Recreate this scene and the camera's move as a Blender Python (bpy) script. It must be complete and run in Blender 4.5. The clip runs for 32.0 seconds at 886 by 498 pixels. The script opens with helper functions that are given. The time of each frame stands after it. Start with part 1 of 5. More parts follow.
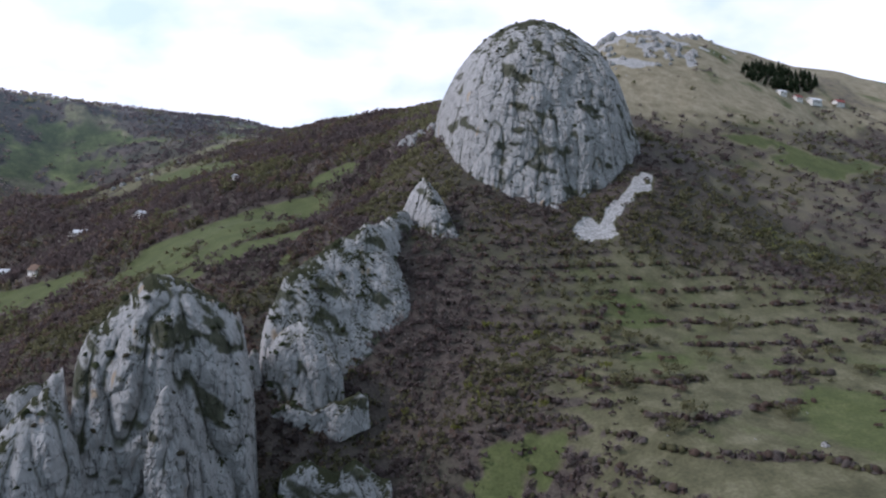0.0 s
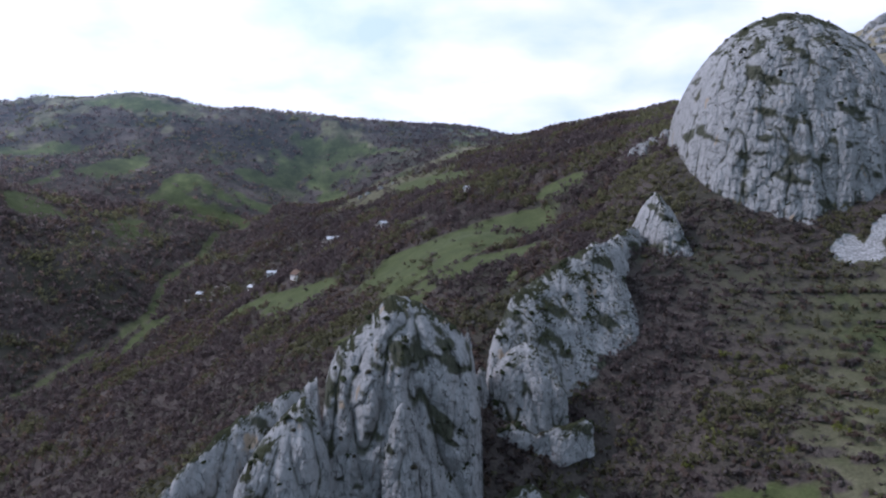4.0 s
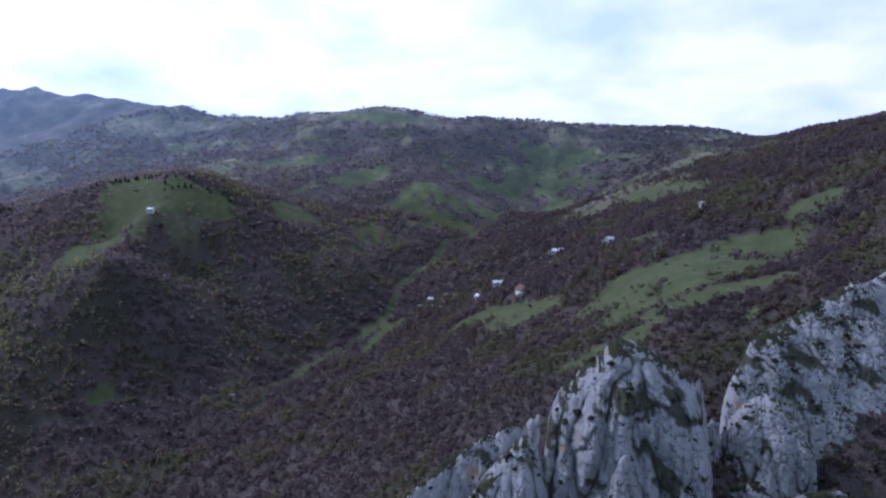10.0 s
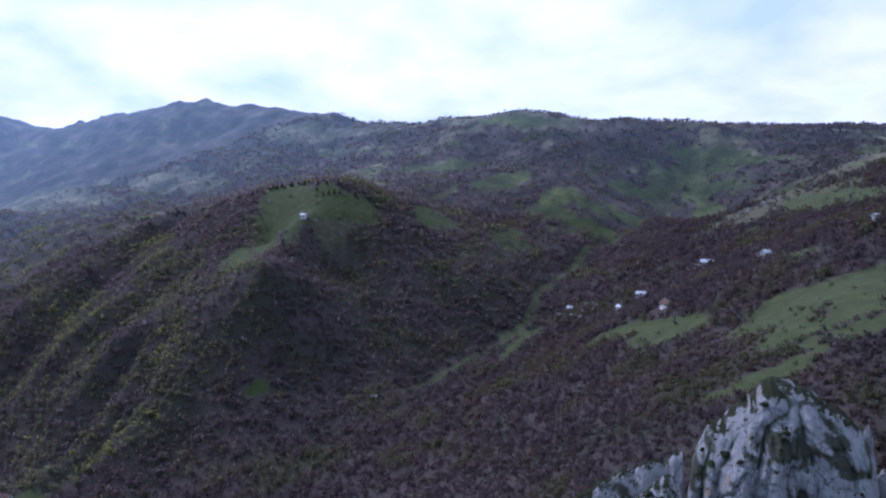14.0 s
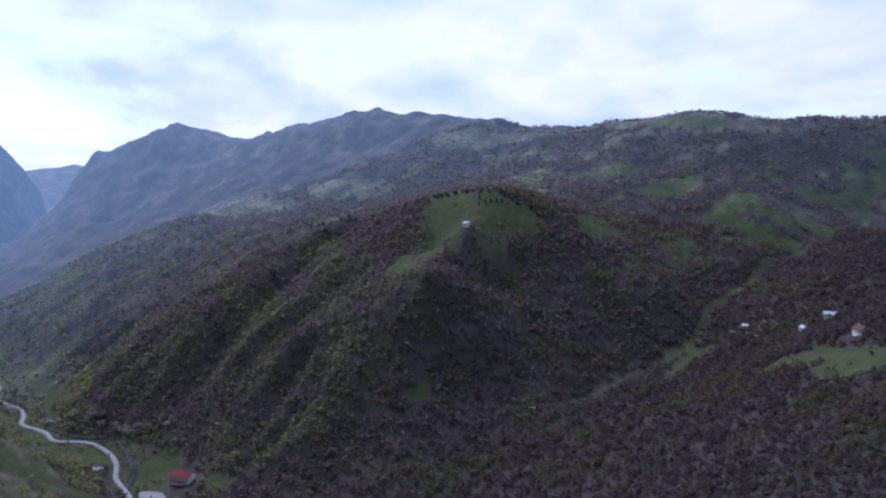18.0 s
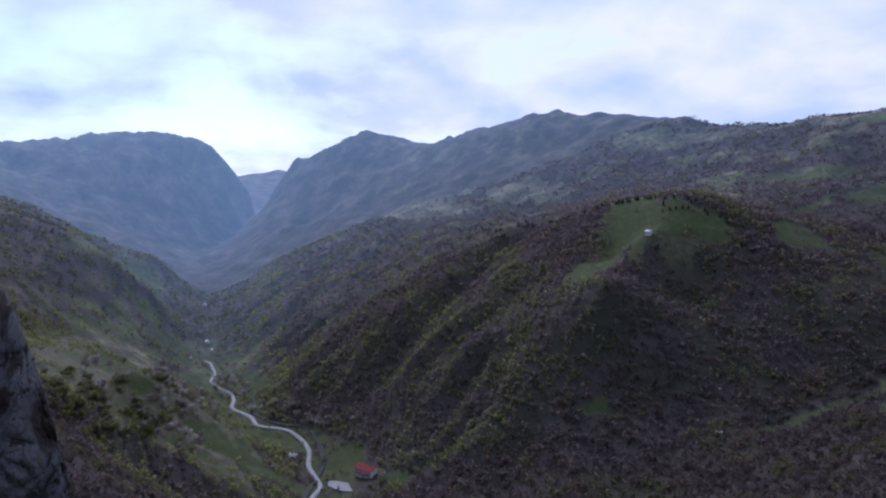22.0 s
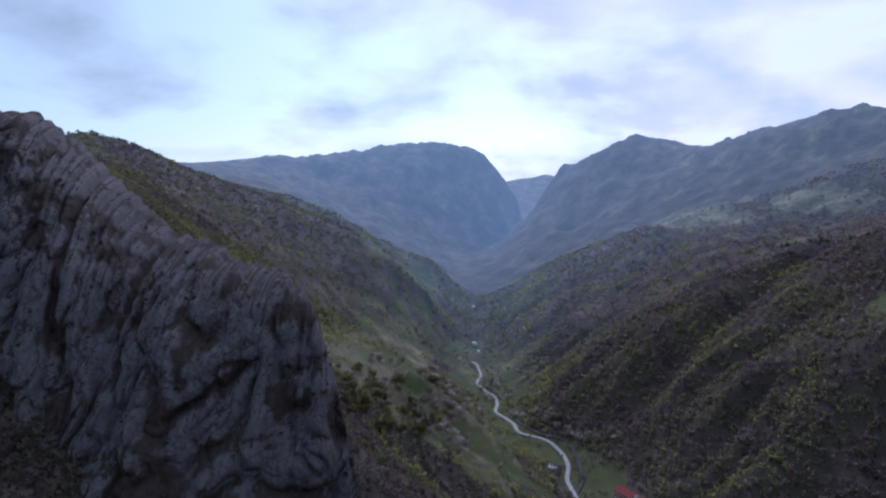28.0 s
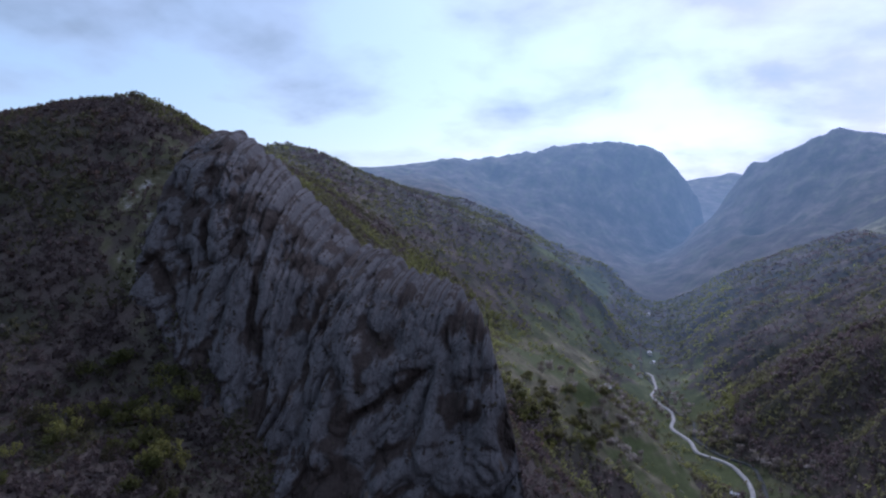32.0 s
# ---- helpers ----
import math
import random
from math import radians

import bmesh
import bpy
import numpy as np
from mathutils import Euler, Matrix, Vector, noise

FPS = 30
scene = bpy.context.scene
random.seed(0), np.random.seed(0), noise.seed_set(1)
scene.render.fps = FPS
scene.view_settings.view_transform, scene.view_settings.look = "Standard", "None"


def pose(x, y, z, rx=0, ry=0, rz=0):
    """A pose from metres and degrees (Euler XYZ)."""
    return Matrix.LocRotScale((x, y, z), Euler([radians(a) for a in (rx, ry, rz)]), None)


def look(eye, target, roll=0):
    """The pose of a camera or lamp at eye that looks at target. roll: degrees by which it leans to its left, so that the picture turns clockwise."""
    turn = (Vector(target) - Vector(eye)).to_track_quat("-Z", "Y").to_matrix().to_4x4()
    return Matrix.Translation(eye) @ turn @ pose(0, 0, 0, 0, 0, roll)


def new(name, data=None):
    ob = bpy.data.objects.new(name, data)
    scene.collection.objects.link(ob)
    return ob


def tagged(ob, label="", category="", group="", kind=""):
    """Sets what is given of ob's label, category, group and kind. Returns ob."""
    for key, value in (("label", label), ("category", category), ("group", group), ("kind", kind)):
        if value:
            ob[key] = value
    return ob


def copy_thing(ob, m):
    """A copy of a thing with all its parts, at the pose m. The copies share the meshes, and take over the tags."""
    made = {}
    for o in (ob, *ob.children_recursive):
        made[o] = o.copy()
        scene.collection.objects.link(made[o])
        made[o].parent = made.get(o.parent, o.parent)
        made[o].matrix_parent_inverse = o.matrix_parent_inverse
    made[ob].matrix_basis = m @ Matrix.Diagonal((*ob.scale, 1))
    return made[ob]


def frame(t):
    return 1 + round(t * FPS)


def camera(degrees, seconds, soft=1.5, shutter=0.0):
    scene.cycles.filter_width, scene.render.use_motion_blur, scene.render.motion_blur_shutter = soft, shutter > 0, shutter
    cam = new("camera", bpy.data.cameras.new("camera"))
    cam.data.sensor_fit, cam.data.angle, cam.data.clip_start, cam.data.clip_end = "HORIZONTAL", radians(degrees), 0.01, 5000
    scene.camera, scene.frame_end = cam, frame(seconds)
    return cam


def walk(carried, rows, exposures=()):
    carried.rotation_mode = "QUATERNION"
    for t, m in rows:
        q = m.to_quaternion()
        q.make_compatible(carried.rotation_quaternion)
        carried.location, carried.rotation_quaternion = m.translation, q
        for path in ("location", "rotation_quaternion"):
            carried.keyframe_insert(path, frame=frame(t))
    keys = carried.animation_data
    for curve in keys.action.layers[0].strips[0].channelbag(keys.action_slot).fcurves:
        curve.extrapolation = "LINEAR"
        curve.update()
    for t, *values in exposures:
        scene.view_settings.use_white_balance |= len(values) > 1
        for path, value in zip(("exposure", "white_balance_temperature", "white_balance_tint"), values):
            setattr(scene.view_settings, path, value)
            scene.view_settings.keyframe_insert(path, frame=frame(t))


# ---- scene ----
cam = camera(65.1, 32.0, soft=2.2)
METRES, EYE, TILT, LEAN, TURN = 70.0, 0.0, -3.6, 0.0, 0.0
ROWS = [
    (0.0, 0.0, 0.0, 0.0, 0.0, 0.0, -0.0),
    (0.5, -0.0018, 0.0007, 0.0143, 1.97, 0.01, -0.07),
    (1.0, -0.0035, 0.0002, 0.0324, 4.64, 0.0, -0.17),
    (1.5, -0.0005, -0.0013, 0.0472, 7.06, -0.01, -0.27),
    (2.0, -0.0013, -0.0009, 0.0636, 9.66, -0.05, -0.37),
    (2.5, -0.0011, -0.0005, 0.0773, 11.8, -0.08, -0.46),
    (3.0, -0.0007, -0.0008, 0.0939, 14.17, -0.13, -0.56),
    (3.5, -0.0022, 0.0004, 0.107, 16.22, -0.16, -0.64),
    (4.0, -0.001, 0.001, 0.123, 18.53, -0.19, -0.73),
    (4.5, -0.0001, 0.0007, 0.1374, 20.54, -0.24, -0.82),
    (6.5, -0.005, -0.0022, 0.1994, 27.09, -0.4, -1.38),
    (7.0, -0.0055, -0.0019, 0.2155, 28.58, -0.45, -1.49),
    (7.5, -0.0052, -0.0026, 0.2313, 29.89, -0.49, -1.58),
    (8.0, -0.004, -0.0073, 0.2483, 31.38, -0.53, -1.68),
    (8.5, -0.0048, -0.0049, 0.2622, 32.68, -0.59, -1.78),
    (9.0, -0.0061, -0.0051, 0.278, 34.15, -0.63, -1.89),
    (9.5, -0.0061, -0.0043, 0.2916, 35.47, -0.66, -1.98),
    (10.0, -0.0078, -0.0032, 0.3077, 36.95, -0.71, -2.08),
    (10.5, -0.0073, -0.0045, 0.3229, 38.26, -0.77, -2.16),
    (11.0, -0.0066, -0.0046, 0.34, 39.78, -0.85, -2.24),
    (11.5, -0.0068, -0.0042, 0.3535, 41.1, -0.92, -2.33),
    (12.0, -0.0081, -0.0056, 0.3701, 42.59, -1.0, -2.43),
    (12.5, -0.0086, -0.0047, 0.3834, 43.92, -1.05, -2.52),
    (13.0, -0.0096, -0.0023, 0.3985, 45.44, -1.13, -2.59),
    (13.5, -0.011, 0.0004, 0.4118, 46.84, -1.2, -2.66),
    (14.0, -0.0102, -0.0014, 0.4299, 48.44, -1.27, -2.75),
    (14.5, -0.0106, -0.0007, 0.4443, 49.84, -1.34, -2.84),
    (16.5, -0.0174, 0.0109, 0.5057, 56.71, -1.68, -3.12),
    (17.0, -0.0188, 0.013, 0.5227, 58.43, -1.75, -3.22),
    (17.5, -0.0203, 0.015, 0.5364, 60.01, -1.8, -3.28),
    (18.0, -0.0221, 0.0166, 0.5503, 61.79, -1.87, -3.33),
    (18.5, -0.0239, 0.0174, 0.5658, 63.4, -1.96, -3.38),
    (19.0, -0.0259, 0.0173, 0.583, 65.28, -2.08, -3.44),
    (19.5, -0.0278, 0.0166, 0.6009, 67.01, -2.2, -3.46),
    (20.0, -0.0298, 0.0158, 0.6164, 69.03, -2.3, -3.5),
    (20.5, -0.0319, 0.0153, 0.6312, 70.79, -2.4, -3.55),
    (21.0, -0.034, 0.0152, 0.6469, 72.72, -2.53, -3.55),
    (21.5, -0.0363, 0.0151, 0.6616, 74.45, -2.65, -3.58),
    (22.0, -0.0389, 0.0148, 0.6762, 76.38, -2.77, -3.6),
    (22.5, -0.0415, 0.0142, 0.6887, 78.08, -2.86, -3.62),
    (23.0, -0.0441, 0.0132, 0.7044, 80.05, -2.97, -3.63),
    (23.5, -0.0464, 0.012, 0.7175, 81.75, -3.08, -3.66),
    (24.0, -0.0483, 0.0106, 0.7325, 83.68, -3.19, -3.66),
    (24.5, -0.0499, 0.0093, 0.7461, 85.37, -3.27, -3.67),
    (25.0, -0.0514, 0.0081, 0.7613, 87.31, -3.37, -3.69),
    (25.5, -0.0529, 0.0068, 0.7753, 89.0, -3.46, -3.7),
    (27.5, -0.0639, -0.0029, 0.839, 96.15, -3.88, -3.88),
    (28.0, -0.0645, -0.0038, 0.8569, 98.04, -4.01, -3.88),
    (28.5, -0.065, -0.0045, 0.8708, 99.71, -4.13, -3.86),
    (29.0, -0.0655, -0.0052, 0.8866, 101.6, -4.26, -3.81),
    (29.5, -0.0662, -0.0061, 0.8999, 103.26, -4.37, -3.78),
    (30.0, -0.0669, -0.0069, 0.9155, 105.14, -4.49, -3.73),
    (30.5, -0.0674, -0.0077, 0.9308, 106.77, -4.63, -3.7),
    (31.0, -0.0678, -0.0083, 0.9484, 108.64, -4.76, -3.65),
    (31.5, -0.068, -0.0088, 0.962, 110.29, -4.85, -3.6),
    (32.0, -0.0681, -0.0092, 0.9782, 112.18, -4.97, -3.53),
]
walk(cam, [(t, pose(0, 0, EYE, TILT, LEAN, TURN) @ pose(METRES * x, METRES * y, METRES * z, 90 + pitch, roll, yaw)) for t, x, y, z, yaw, pitch, roll in ROWS],
     exposures=[(0.0, 0.62, 5600, 25), (4.5, 0.50, 5280, 28), (13.0, 0.38, 4830, 37), (19.0, 0.10, 4980, 36), (25.0, -0.06, 5070, 34), (32.0, 0.03, 5060, 33)])

# ---- sky and sun: the sun stands low in the west behind broken cloud ----
SUN_AZ, SUN_EL = 102.0, 42.0
TO_SUN = Vector((-math.sin(radians(SUN_AZ)) * math.cos(radians(SUN_EL)), math.cos(radians(SUN_AZ)) * math.cos(radians(SUN_EL)), math.sin(radians(SUN_EL))))
world = bpy.data.worlds.new("sky")
scene.world = world
world.use_nodes = True
wn, wl = world.node_tree.nodes, world.node_tree.links
wn.clear()


def wnode(kind, **sets):
    n = wn.new(kind)
    for key, value in sets.items():
        n.inputs[key].default_value = value
    return n


def wmath(op, a, b=None, c=None):
    n = wn.new("ShaderNodeMath")
    n.operation = op
    for k, v in enumerate((a, b, c)):
        if v is None:
            continue
        if isinstance(v, (int, float)):
            n.inputs[k].default_value = v
        else:
            wl.new(v, n.inputs[k])
    return n.outputs[0]


sky = wn.new("ShaderNodeTexSky")
sky.sky_type, sky.sun_disc, sky.sun_elevation, sky.sun_rotation = "NISHITA", False, radians(SUN_EL), radians(-SUN_AZ)
coord = wn.new("ShaderNodeTexCoord")
sep = wn.new("ShaderNodeSeparateXYZ")
wl.new(coord.outputs["Generated"], sep.inputs[0])
up = wmath("ADD", wmath("MAXIMUM", sep.outputs[2], 0.0), 0.30)
plane = wn.new("ShaderNodeCombineXYZ")
wl.new(wmath("DIVIDE", sep.outputs[0], up), plane.inputs[0])
wl.new(wmath("DIVIDE", sep.outputs[1], up), plane.inputs[1])
puff = wnode("ShaderNodeTexNoise", Scale=2.2, Detail=8.0, Roughness=0.50, Distortion=0.15)
wl.new(plane.outputs[0], puff.inputs["Vector"])
veil = wnode("ShaderNodeTexNoise", Scale=0.7, Detail=4.0, Roughness=0.5, Distortion=0.2)
wl.new(plane.outputs[0], veil.inputs["Vector"])
cover = wn.new("ShaderNodeMapRange")
thick = wmath("ADD", wmath("MULTIPLY", puff.outputs["Fac"], 0.6), wmath("MULTIPLY", veil.outputs["Fac"], 0.6))
north = wmath("ADD", wmath("MULTIPLY", sep.outputs[1], 0.13), 0.02)
wl.new(wmath("ADD", thick, north), cover.inputs[0])
cover.inputs[1].default_value, cover.inputs[2].default_value = 0.48, 0.68
dot = wn.new("ShaderNodeVectorMath")
dot.operation = "DOT_PRODUCT"
wl.new(coord.outputs["Generated"], dot.inputs[0])
dot.inputs[1].default_value = Vector((-0.80, 0.34, 0.50)).normalized()
glow = wmath("POWER", wmath("MAXIMUM", dot.outputs["Value"], 0.0), 4.0)
shade = wn.new("ShaderNodeValToRGB")
wl.new(puff.outputs["Fac"], shade.inputs[0])
shade.color_ramp.elements[0].position, shade.color_ramp.elements[0].color = 0.42, (1.0, 1.0, 1.0, 1)
shade.color_ramp.elements[1].position, shade.color_ramp.elements[1].color = 0.66, (0.62, 0.75, 0.725, 1)
lit = wn.new("ShaderNodeVectorMath")
lit.operation = "SCALE"
wl.new(shade.outputs[0], lit.inputs[0])
wl.new(wmath("ADD", wmath("MULTIPLY", glow, 0.22), 0.80), lit.inputs["Scale"])
clear = wn.new("ShaderNodeVectorMath")
clear.operation = "MULTIPLY_ADD"
wl.new(sky.outputs[0], clear.inputs[0])
clear.inputs[1].default_value = (0.08, 0.08, 0.066)
clear.inputs[2].default_value = (0.43, 0.595, 0.585)
mix = wn.new("ShaderNodeMix")
mix.data_type = "RGBA"
wl.new(cover.outputs[0], mix.inputs["Factor"])
wl.new(clear.outputs[0], mix.inputs["A"])
wl.new(lit.outputs[0], mix.inputs["B"])
# the sky is brightest on the sun's side; the cloud bases overhead and in the east are greyer
away = wn.new("ShaderNodeVectorMath")
away.operation = "DOT_PRODUCT"
wl.new(coord.outputs["Generated"], away.inputs[0])
away.inputs[1].default_value = Vector((-0.93, 0.36, 0))


def soften(value, lo, hi, a, b):
    r = wn.new("ShaderNodeMapRange")
    r.interpolation_type = "SMOOTHSTEP"
    wl.new(value, r.inputs[0])
    for k, v in enumerate((lo, hi, a, b)):
        r.inputs[k + 1].default_value = v
    return r.outputs[0]


dim = wmath("MULTIPLY", soften(away.outputs["Value"], -0.95, -0.15, 0.7, 1.0), soften(sep.outputs[2], 0.45, 0.9, 1.0, 0.75))
dim = wmath("MULTIPLY", dim, soften(sep.outputs[1], -0.75, 0.15, 0.66, 1.0))
even = wn.new("ShaderNodeVectorMath")
even.operation = "SCALE"
wl.new(mix.outputs["Result"], even.inputs[0])
wl.new(dim, even.inputs["Scale"])
back = wn.new("ShaderNodeBackground")
back.inputs["Strength"].default_value = 0.95
wl.new(even.outputs[0], back.inputs["Color"])
wout = wn.new("ShaderNodeOutputWorld")
wl.new(back.outputs[0], wout.inputs[0])

sun = new("sun", bpy.data.lights.new("sun", "SUN"))
sun.data.energy, sun.data.angle, sun.data.color = 1.5, radians(10), (1.0, 0.92, 0.80)
sun.matrix_world = look(TO_SUN * 2000, (0, 0, 0))

# ---- the shape of the land ----
PERM = np.random.RandomState(7).permutation(256)
PERM = np.concatenate([PERM, PERM, PERM])
GRAD = np.random.RandomState(8).normal(size=(256, 3))
GRAD /= np.linalg.norm(GRAD, axis=1)[:, None]


def pnoise(x, y, z):
    """Gradient noise, about -0.7 to 0.7, for arrays."""
    xi, yi, zi = np.floor(x).astype(int), np.floor(y).astype(int), np.floor(z).astype(int)
    xf, yf, zf = x - xi, y - yi, z - zi
    u, v, w = (f * f * f * (f * (f * 6 - 15) + 10) for f in (xf, yf, zf))
    out = 0.0
    for a in (0, 1):
        px = PERM[(xi + a) & 255]
        for b in (0, 1):
            py = PERM[px + ((yi + b) & 255)]
            for c in (0, 1):
                g = GRAD[PERM[py + ((zi + c) & 255)]]
                dot = g[..., 0] * (xf - a) + g[..., 1] * (yf - b) + g[..., 2] * (zf - c)
                out = out + dot * (u if a else 1 - u) * (v if b else 1 - v) * (w if c else 1 - w)
    return out


def fbm(x, y, z, octaves=4, gain=0.5):
    out, amp = 0.0, 1.0
    for _ in range(octaves):
        out = out + amp * pnoise(x, y, z)
        x, y, z, amp = x * 2.03 + 5.1, y * 2.03 + 1.7, z * 2.03 + 3.3, amp * gain
    return out


def ridged(x, y, z, octaves=3, gain=0.5):
    out, amp = 0.0, 1.0
    for _ in range(octaves):
        out = out + amp * (1 - 2.2 * np.abs(pnoise(x, y, z)))
        x, y, z, amp = x * 2.1 + 3.1, y * 2.1 + 7.7, z * 2.1 + 1.3, amp * gain
    return out


def step01(a, b, v):
    t = np.clip((v - a) / (b - a), 0, 1)
    return t * t * (3 - 2 * t)


# ridges, valleys and slopes of the land: lines of x, y, z
RIVER = [(0, -420, -236), (-180, -120, -232), (-330, -20, -229), (-480, 10, -226), (-600, 40, -222), (-690, 60, -219),
         (-775, 30, -216), (-815, -25, -213), (-880, -55, -212), (-960, -66, -213), (-1080, -90, -214), (-1200, -110, -212),
         (-1376, -138, -207), (-1546, -149, -180), (-1894, -190, -150), (-2393, -222, -104), (-2700, -90, -50), (-3400, -40, 20)]
STREAM = [(-590, 75, -218), (-540, 190, -195), (-500, 290, -168), (-494, 357, -144), (-490, 414, -138), (-486, 492, -118),
          (-491, 556, -98), (-530, 620, -74), (-552, 775, -28), (-508, 921, -3)]
CREST_NEAR = [(-230, 40, -190), (-160, 100, -130), (-126, 145, -88), (-104, 172, -82), (-84, 203, -72), (-66, 234, -66), (-46, 270, -52),
              (-34, 308, -26), (-25, 335, -14), (-14, 375, -3), (10, 412, 36), (0, 470, 50), (-10, 520, 58), (-2, 600, 77), (-29, 850, 113)]
FOOT_EAST = [(-60, 190, -108), (-38, 205, -96), (-24, 236, -86), (-4, 268, -62), (10, 326, -24), (20, 376, 8), (36, 366, -2), (56, 362, -6), (80, 352, -16),
             (90, 376, 6), (112, 384, 16), (124, 430, 40), (158, 537, 71)]
FIELDS_LOW = [(0, 60, -112), (22, 200, -94), (60, 190, -80), (110, 175, -74), (190, 140, -74), (330, 120, -70)]
FIELDS_MID = [(14, 235, -70), (71, 218, -66), (111, 215, -70), (179, 277, -56), (330, 300, -52)]
FIELDS_HIGH = [(30, 300, -40), (40, 324, -27), (89, 305, -46), (83, 345, -18), (130, 340, -32), (217, 371, -28), (360, 390, -24)]
EAST_SLOPE = [(201, 480, 25), (271, 467, 5), (207, 552, 73), (302, 609, 82), (361, 623, 58), (540, 640, 50)]
EAST_CREST = [(90, 640, 120), (144, 675, 150), (159, 671, 160), (207, 689, 169), (267, 733, 175), (335, 781, 171), (471, 882, 172), (586, 931, 160), (900, 1000, 150)]
WEST_FLANK = [(-120, 240, -72), (-99, 315, -34), (-81, 443, -12), (-53, 457, 8), (-126, 546, 14), (-34, 500, 34)]
WEST_MEADOWS = [(-169, 283, -70), (-206, 319, -74), (-215, 368, -60), (-184, 422, -26), (-116, 400, -10), (-159, 548, 19), (-222, 520, -11), (-242, 657, 18)]
WEST_LOW = [(-300, 330, -110), (-330, 440, -84), (-302, 471, -55), (-373, 604, -60), (-410, 605, -66), (-321, 629, -24), (-374, 765, 4), (-430, 690, -24)]
WEST_FOOT = [(-200, 170, -150), (-280, 220, -152), (-380, 290, -152), (-420, 360, -138), (-430, 480, -112)]
SADDLE_SPUR = [(-78, 747, 95), (-135, 992, 120), (-269, 964, 88), (-333, 900, 56), (-380, 830, 24)]
NORTH_SKYLINE = [(-880, 1030, 205), (-731, 1060, 178), (-620, 1085, 155), (-560, 1100, 160), (-515, 1140, 152), (-479, 1423, 179), (-314, 1262, 139)]
NORTH_SLOPE = [(-942, 900, 158), (-865, 947, 159), (-816, 843, 95), (-644, 833, 52), (-683, 708, 9), (-563, 731, -17), (-524, 844, 11), (-562, 1041, 90), (-632, 1013, 92)]
BARN_HILL_CREST = [(-742, 523, 52), (-766, 477, 57), (-843, 444, 49), (-922, 394, 24), (-1007, 339, -2), (-1078, 274, -22), (-1144, 204, -50), (-1215, 131, -84), (-1280, 54, -120), (-1341, -18, -159)]
BARN_HILL_FACE = [(-711, 419, 18), (-642, 332, -30), (-577, 308, -125), (-765, 196, -112), (-674, 198, -140), (-697, 110, -198), (-900, 120, -120), (-870, 20, -190)]
SPUR_NECK = [(-809, 610, 46), (-841, 699, 57), (-857, 771, 75), (-870, 845, 97)]
BARN_HILL_FLANK = [(-665, 502, -2), (-623, 553, -21), (-559, 563, -49), (-698, 619, 17), (-755, 397, -17), (-669, 425, -52)]
BENCH = [(-1538, 275, -3), (-1422, 419, 10), (-1318, 562, 37), (-1637, 123, -39), (-1701, 20, -91), (-1180, 620, 63), (-1022, 671, 77), (-1360, 243, -30), (-1249, 368, -4)]
WEST_RANGE = [(-2601, 47, 154), (-2579, 118, 190), (-2554, 199, 250), (-2501, 320, 300), (-2419, 402, 266), (-2354, 476, 225), (-2259, 578, 259), (-2134, 721, 309), (-1986, 830, 324), (-1847, 895, 308), (-1670, 911, 279), (-1490, 942, 250), (-1329, 965, 215), (-1112, 982, 211), (-940, 1028, 214)]
WEST_SLOPE = [(-1669, 534, 88), (-1384, 726, 128), (-1304, 825, 146), (-1750, 747, 189), (-1921, 344, 54), (-2149, 93, -30), (-1078, 784, 104), (-1008, 810, 112)]
GORGE_MOUNTAIN = [(-2115, -1337, 209), (-2283, -1249, 202), (-2468, -1103, 230), (-2537, -989, 239), (-2653, -842, 240), (-2710, -719, 257), (-2790, -601, 293), (-2876, -402, 310), (-2891, -283, 290), (-2896, -218, 246), (-2901, -142, 164), (-2883, -88, 101)]
GORGE_MOUNTAIN_FOOT = [(-2195, -206, -104), (-2351, -502, 0), (-2320, -797, 105), (-2603, -95, -1), (-2655, 31, 108), (-2625, -22, 19), (-2614, 82, 194), (-2251, -128, -88), (-2055, 28, -31)]
FAR_PEAK = [(-4486, -403, 189), (-4499, -222, 216), (-4504, -79, 245), (-4505, 31, 271), (-4503, 139, 246), (-4496, 291, 185)]
SOUTH_SPUR = [(-1019, -744, 170), (-1058, -724, 179), (-1124, -658, 144), (-1182, -571, 101), (-1234, -478, 56), (-1269, -376, 17), (-1286, -271, -43), (-1278, -206, -102), (-1262, -175, -160)]
SIDE_VALLEY = [(-1641, -375, -41), (-1706, -251, -86), (-1633, -486, 26), (-1659, -707, 95)]
SOUTH_MEADOW = [(-865, -280, -96), (-836, -195, -124), (-700, -130, -122), (-947, -205, -146), (-994, -150, -182), (-585, -160, -100), (-552, -112, -145), (-580, -60, -190), (-1000, -330, -50)]
CLIFF_CREST = [(-365, -90, -160), (-410, -110, -110), (-440, -150, -70), (-475, -200, -30), (-520, -260, 0), (-555, -330, 50), (-570, -400, 95), (-575, -450, 110), (-541, -492, 140), (-563, -570, 180), (-516, -612, 167), (-470, -647, 144), (-400, -900, 120)]
CLIFF_FOOT = [(-322, -80, -140), (-290, -150, -122), (-280, -215, -92), (-305, -270, -68), (-345, -345, -38), (-352, -400, -15), (-372, -470, 34), (-362, -540, 30), (-300, -330, -55), (-230, -240, -82), (-190, -292, -62), (-200, -160, -130)]
SOUTH_SIDE = [(-700, -420, 60), (-760, -560, 130), (-900, -900, 170), (-560, -250, -40)]
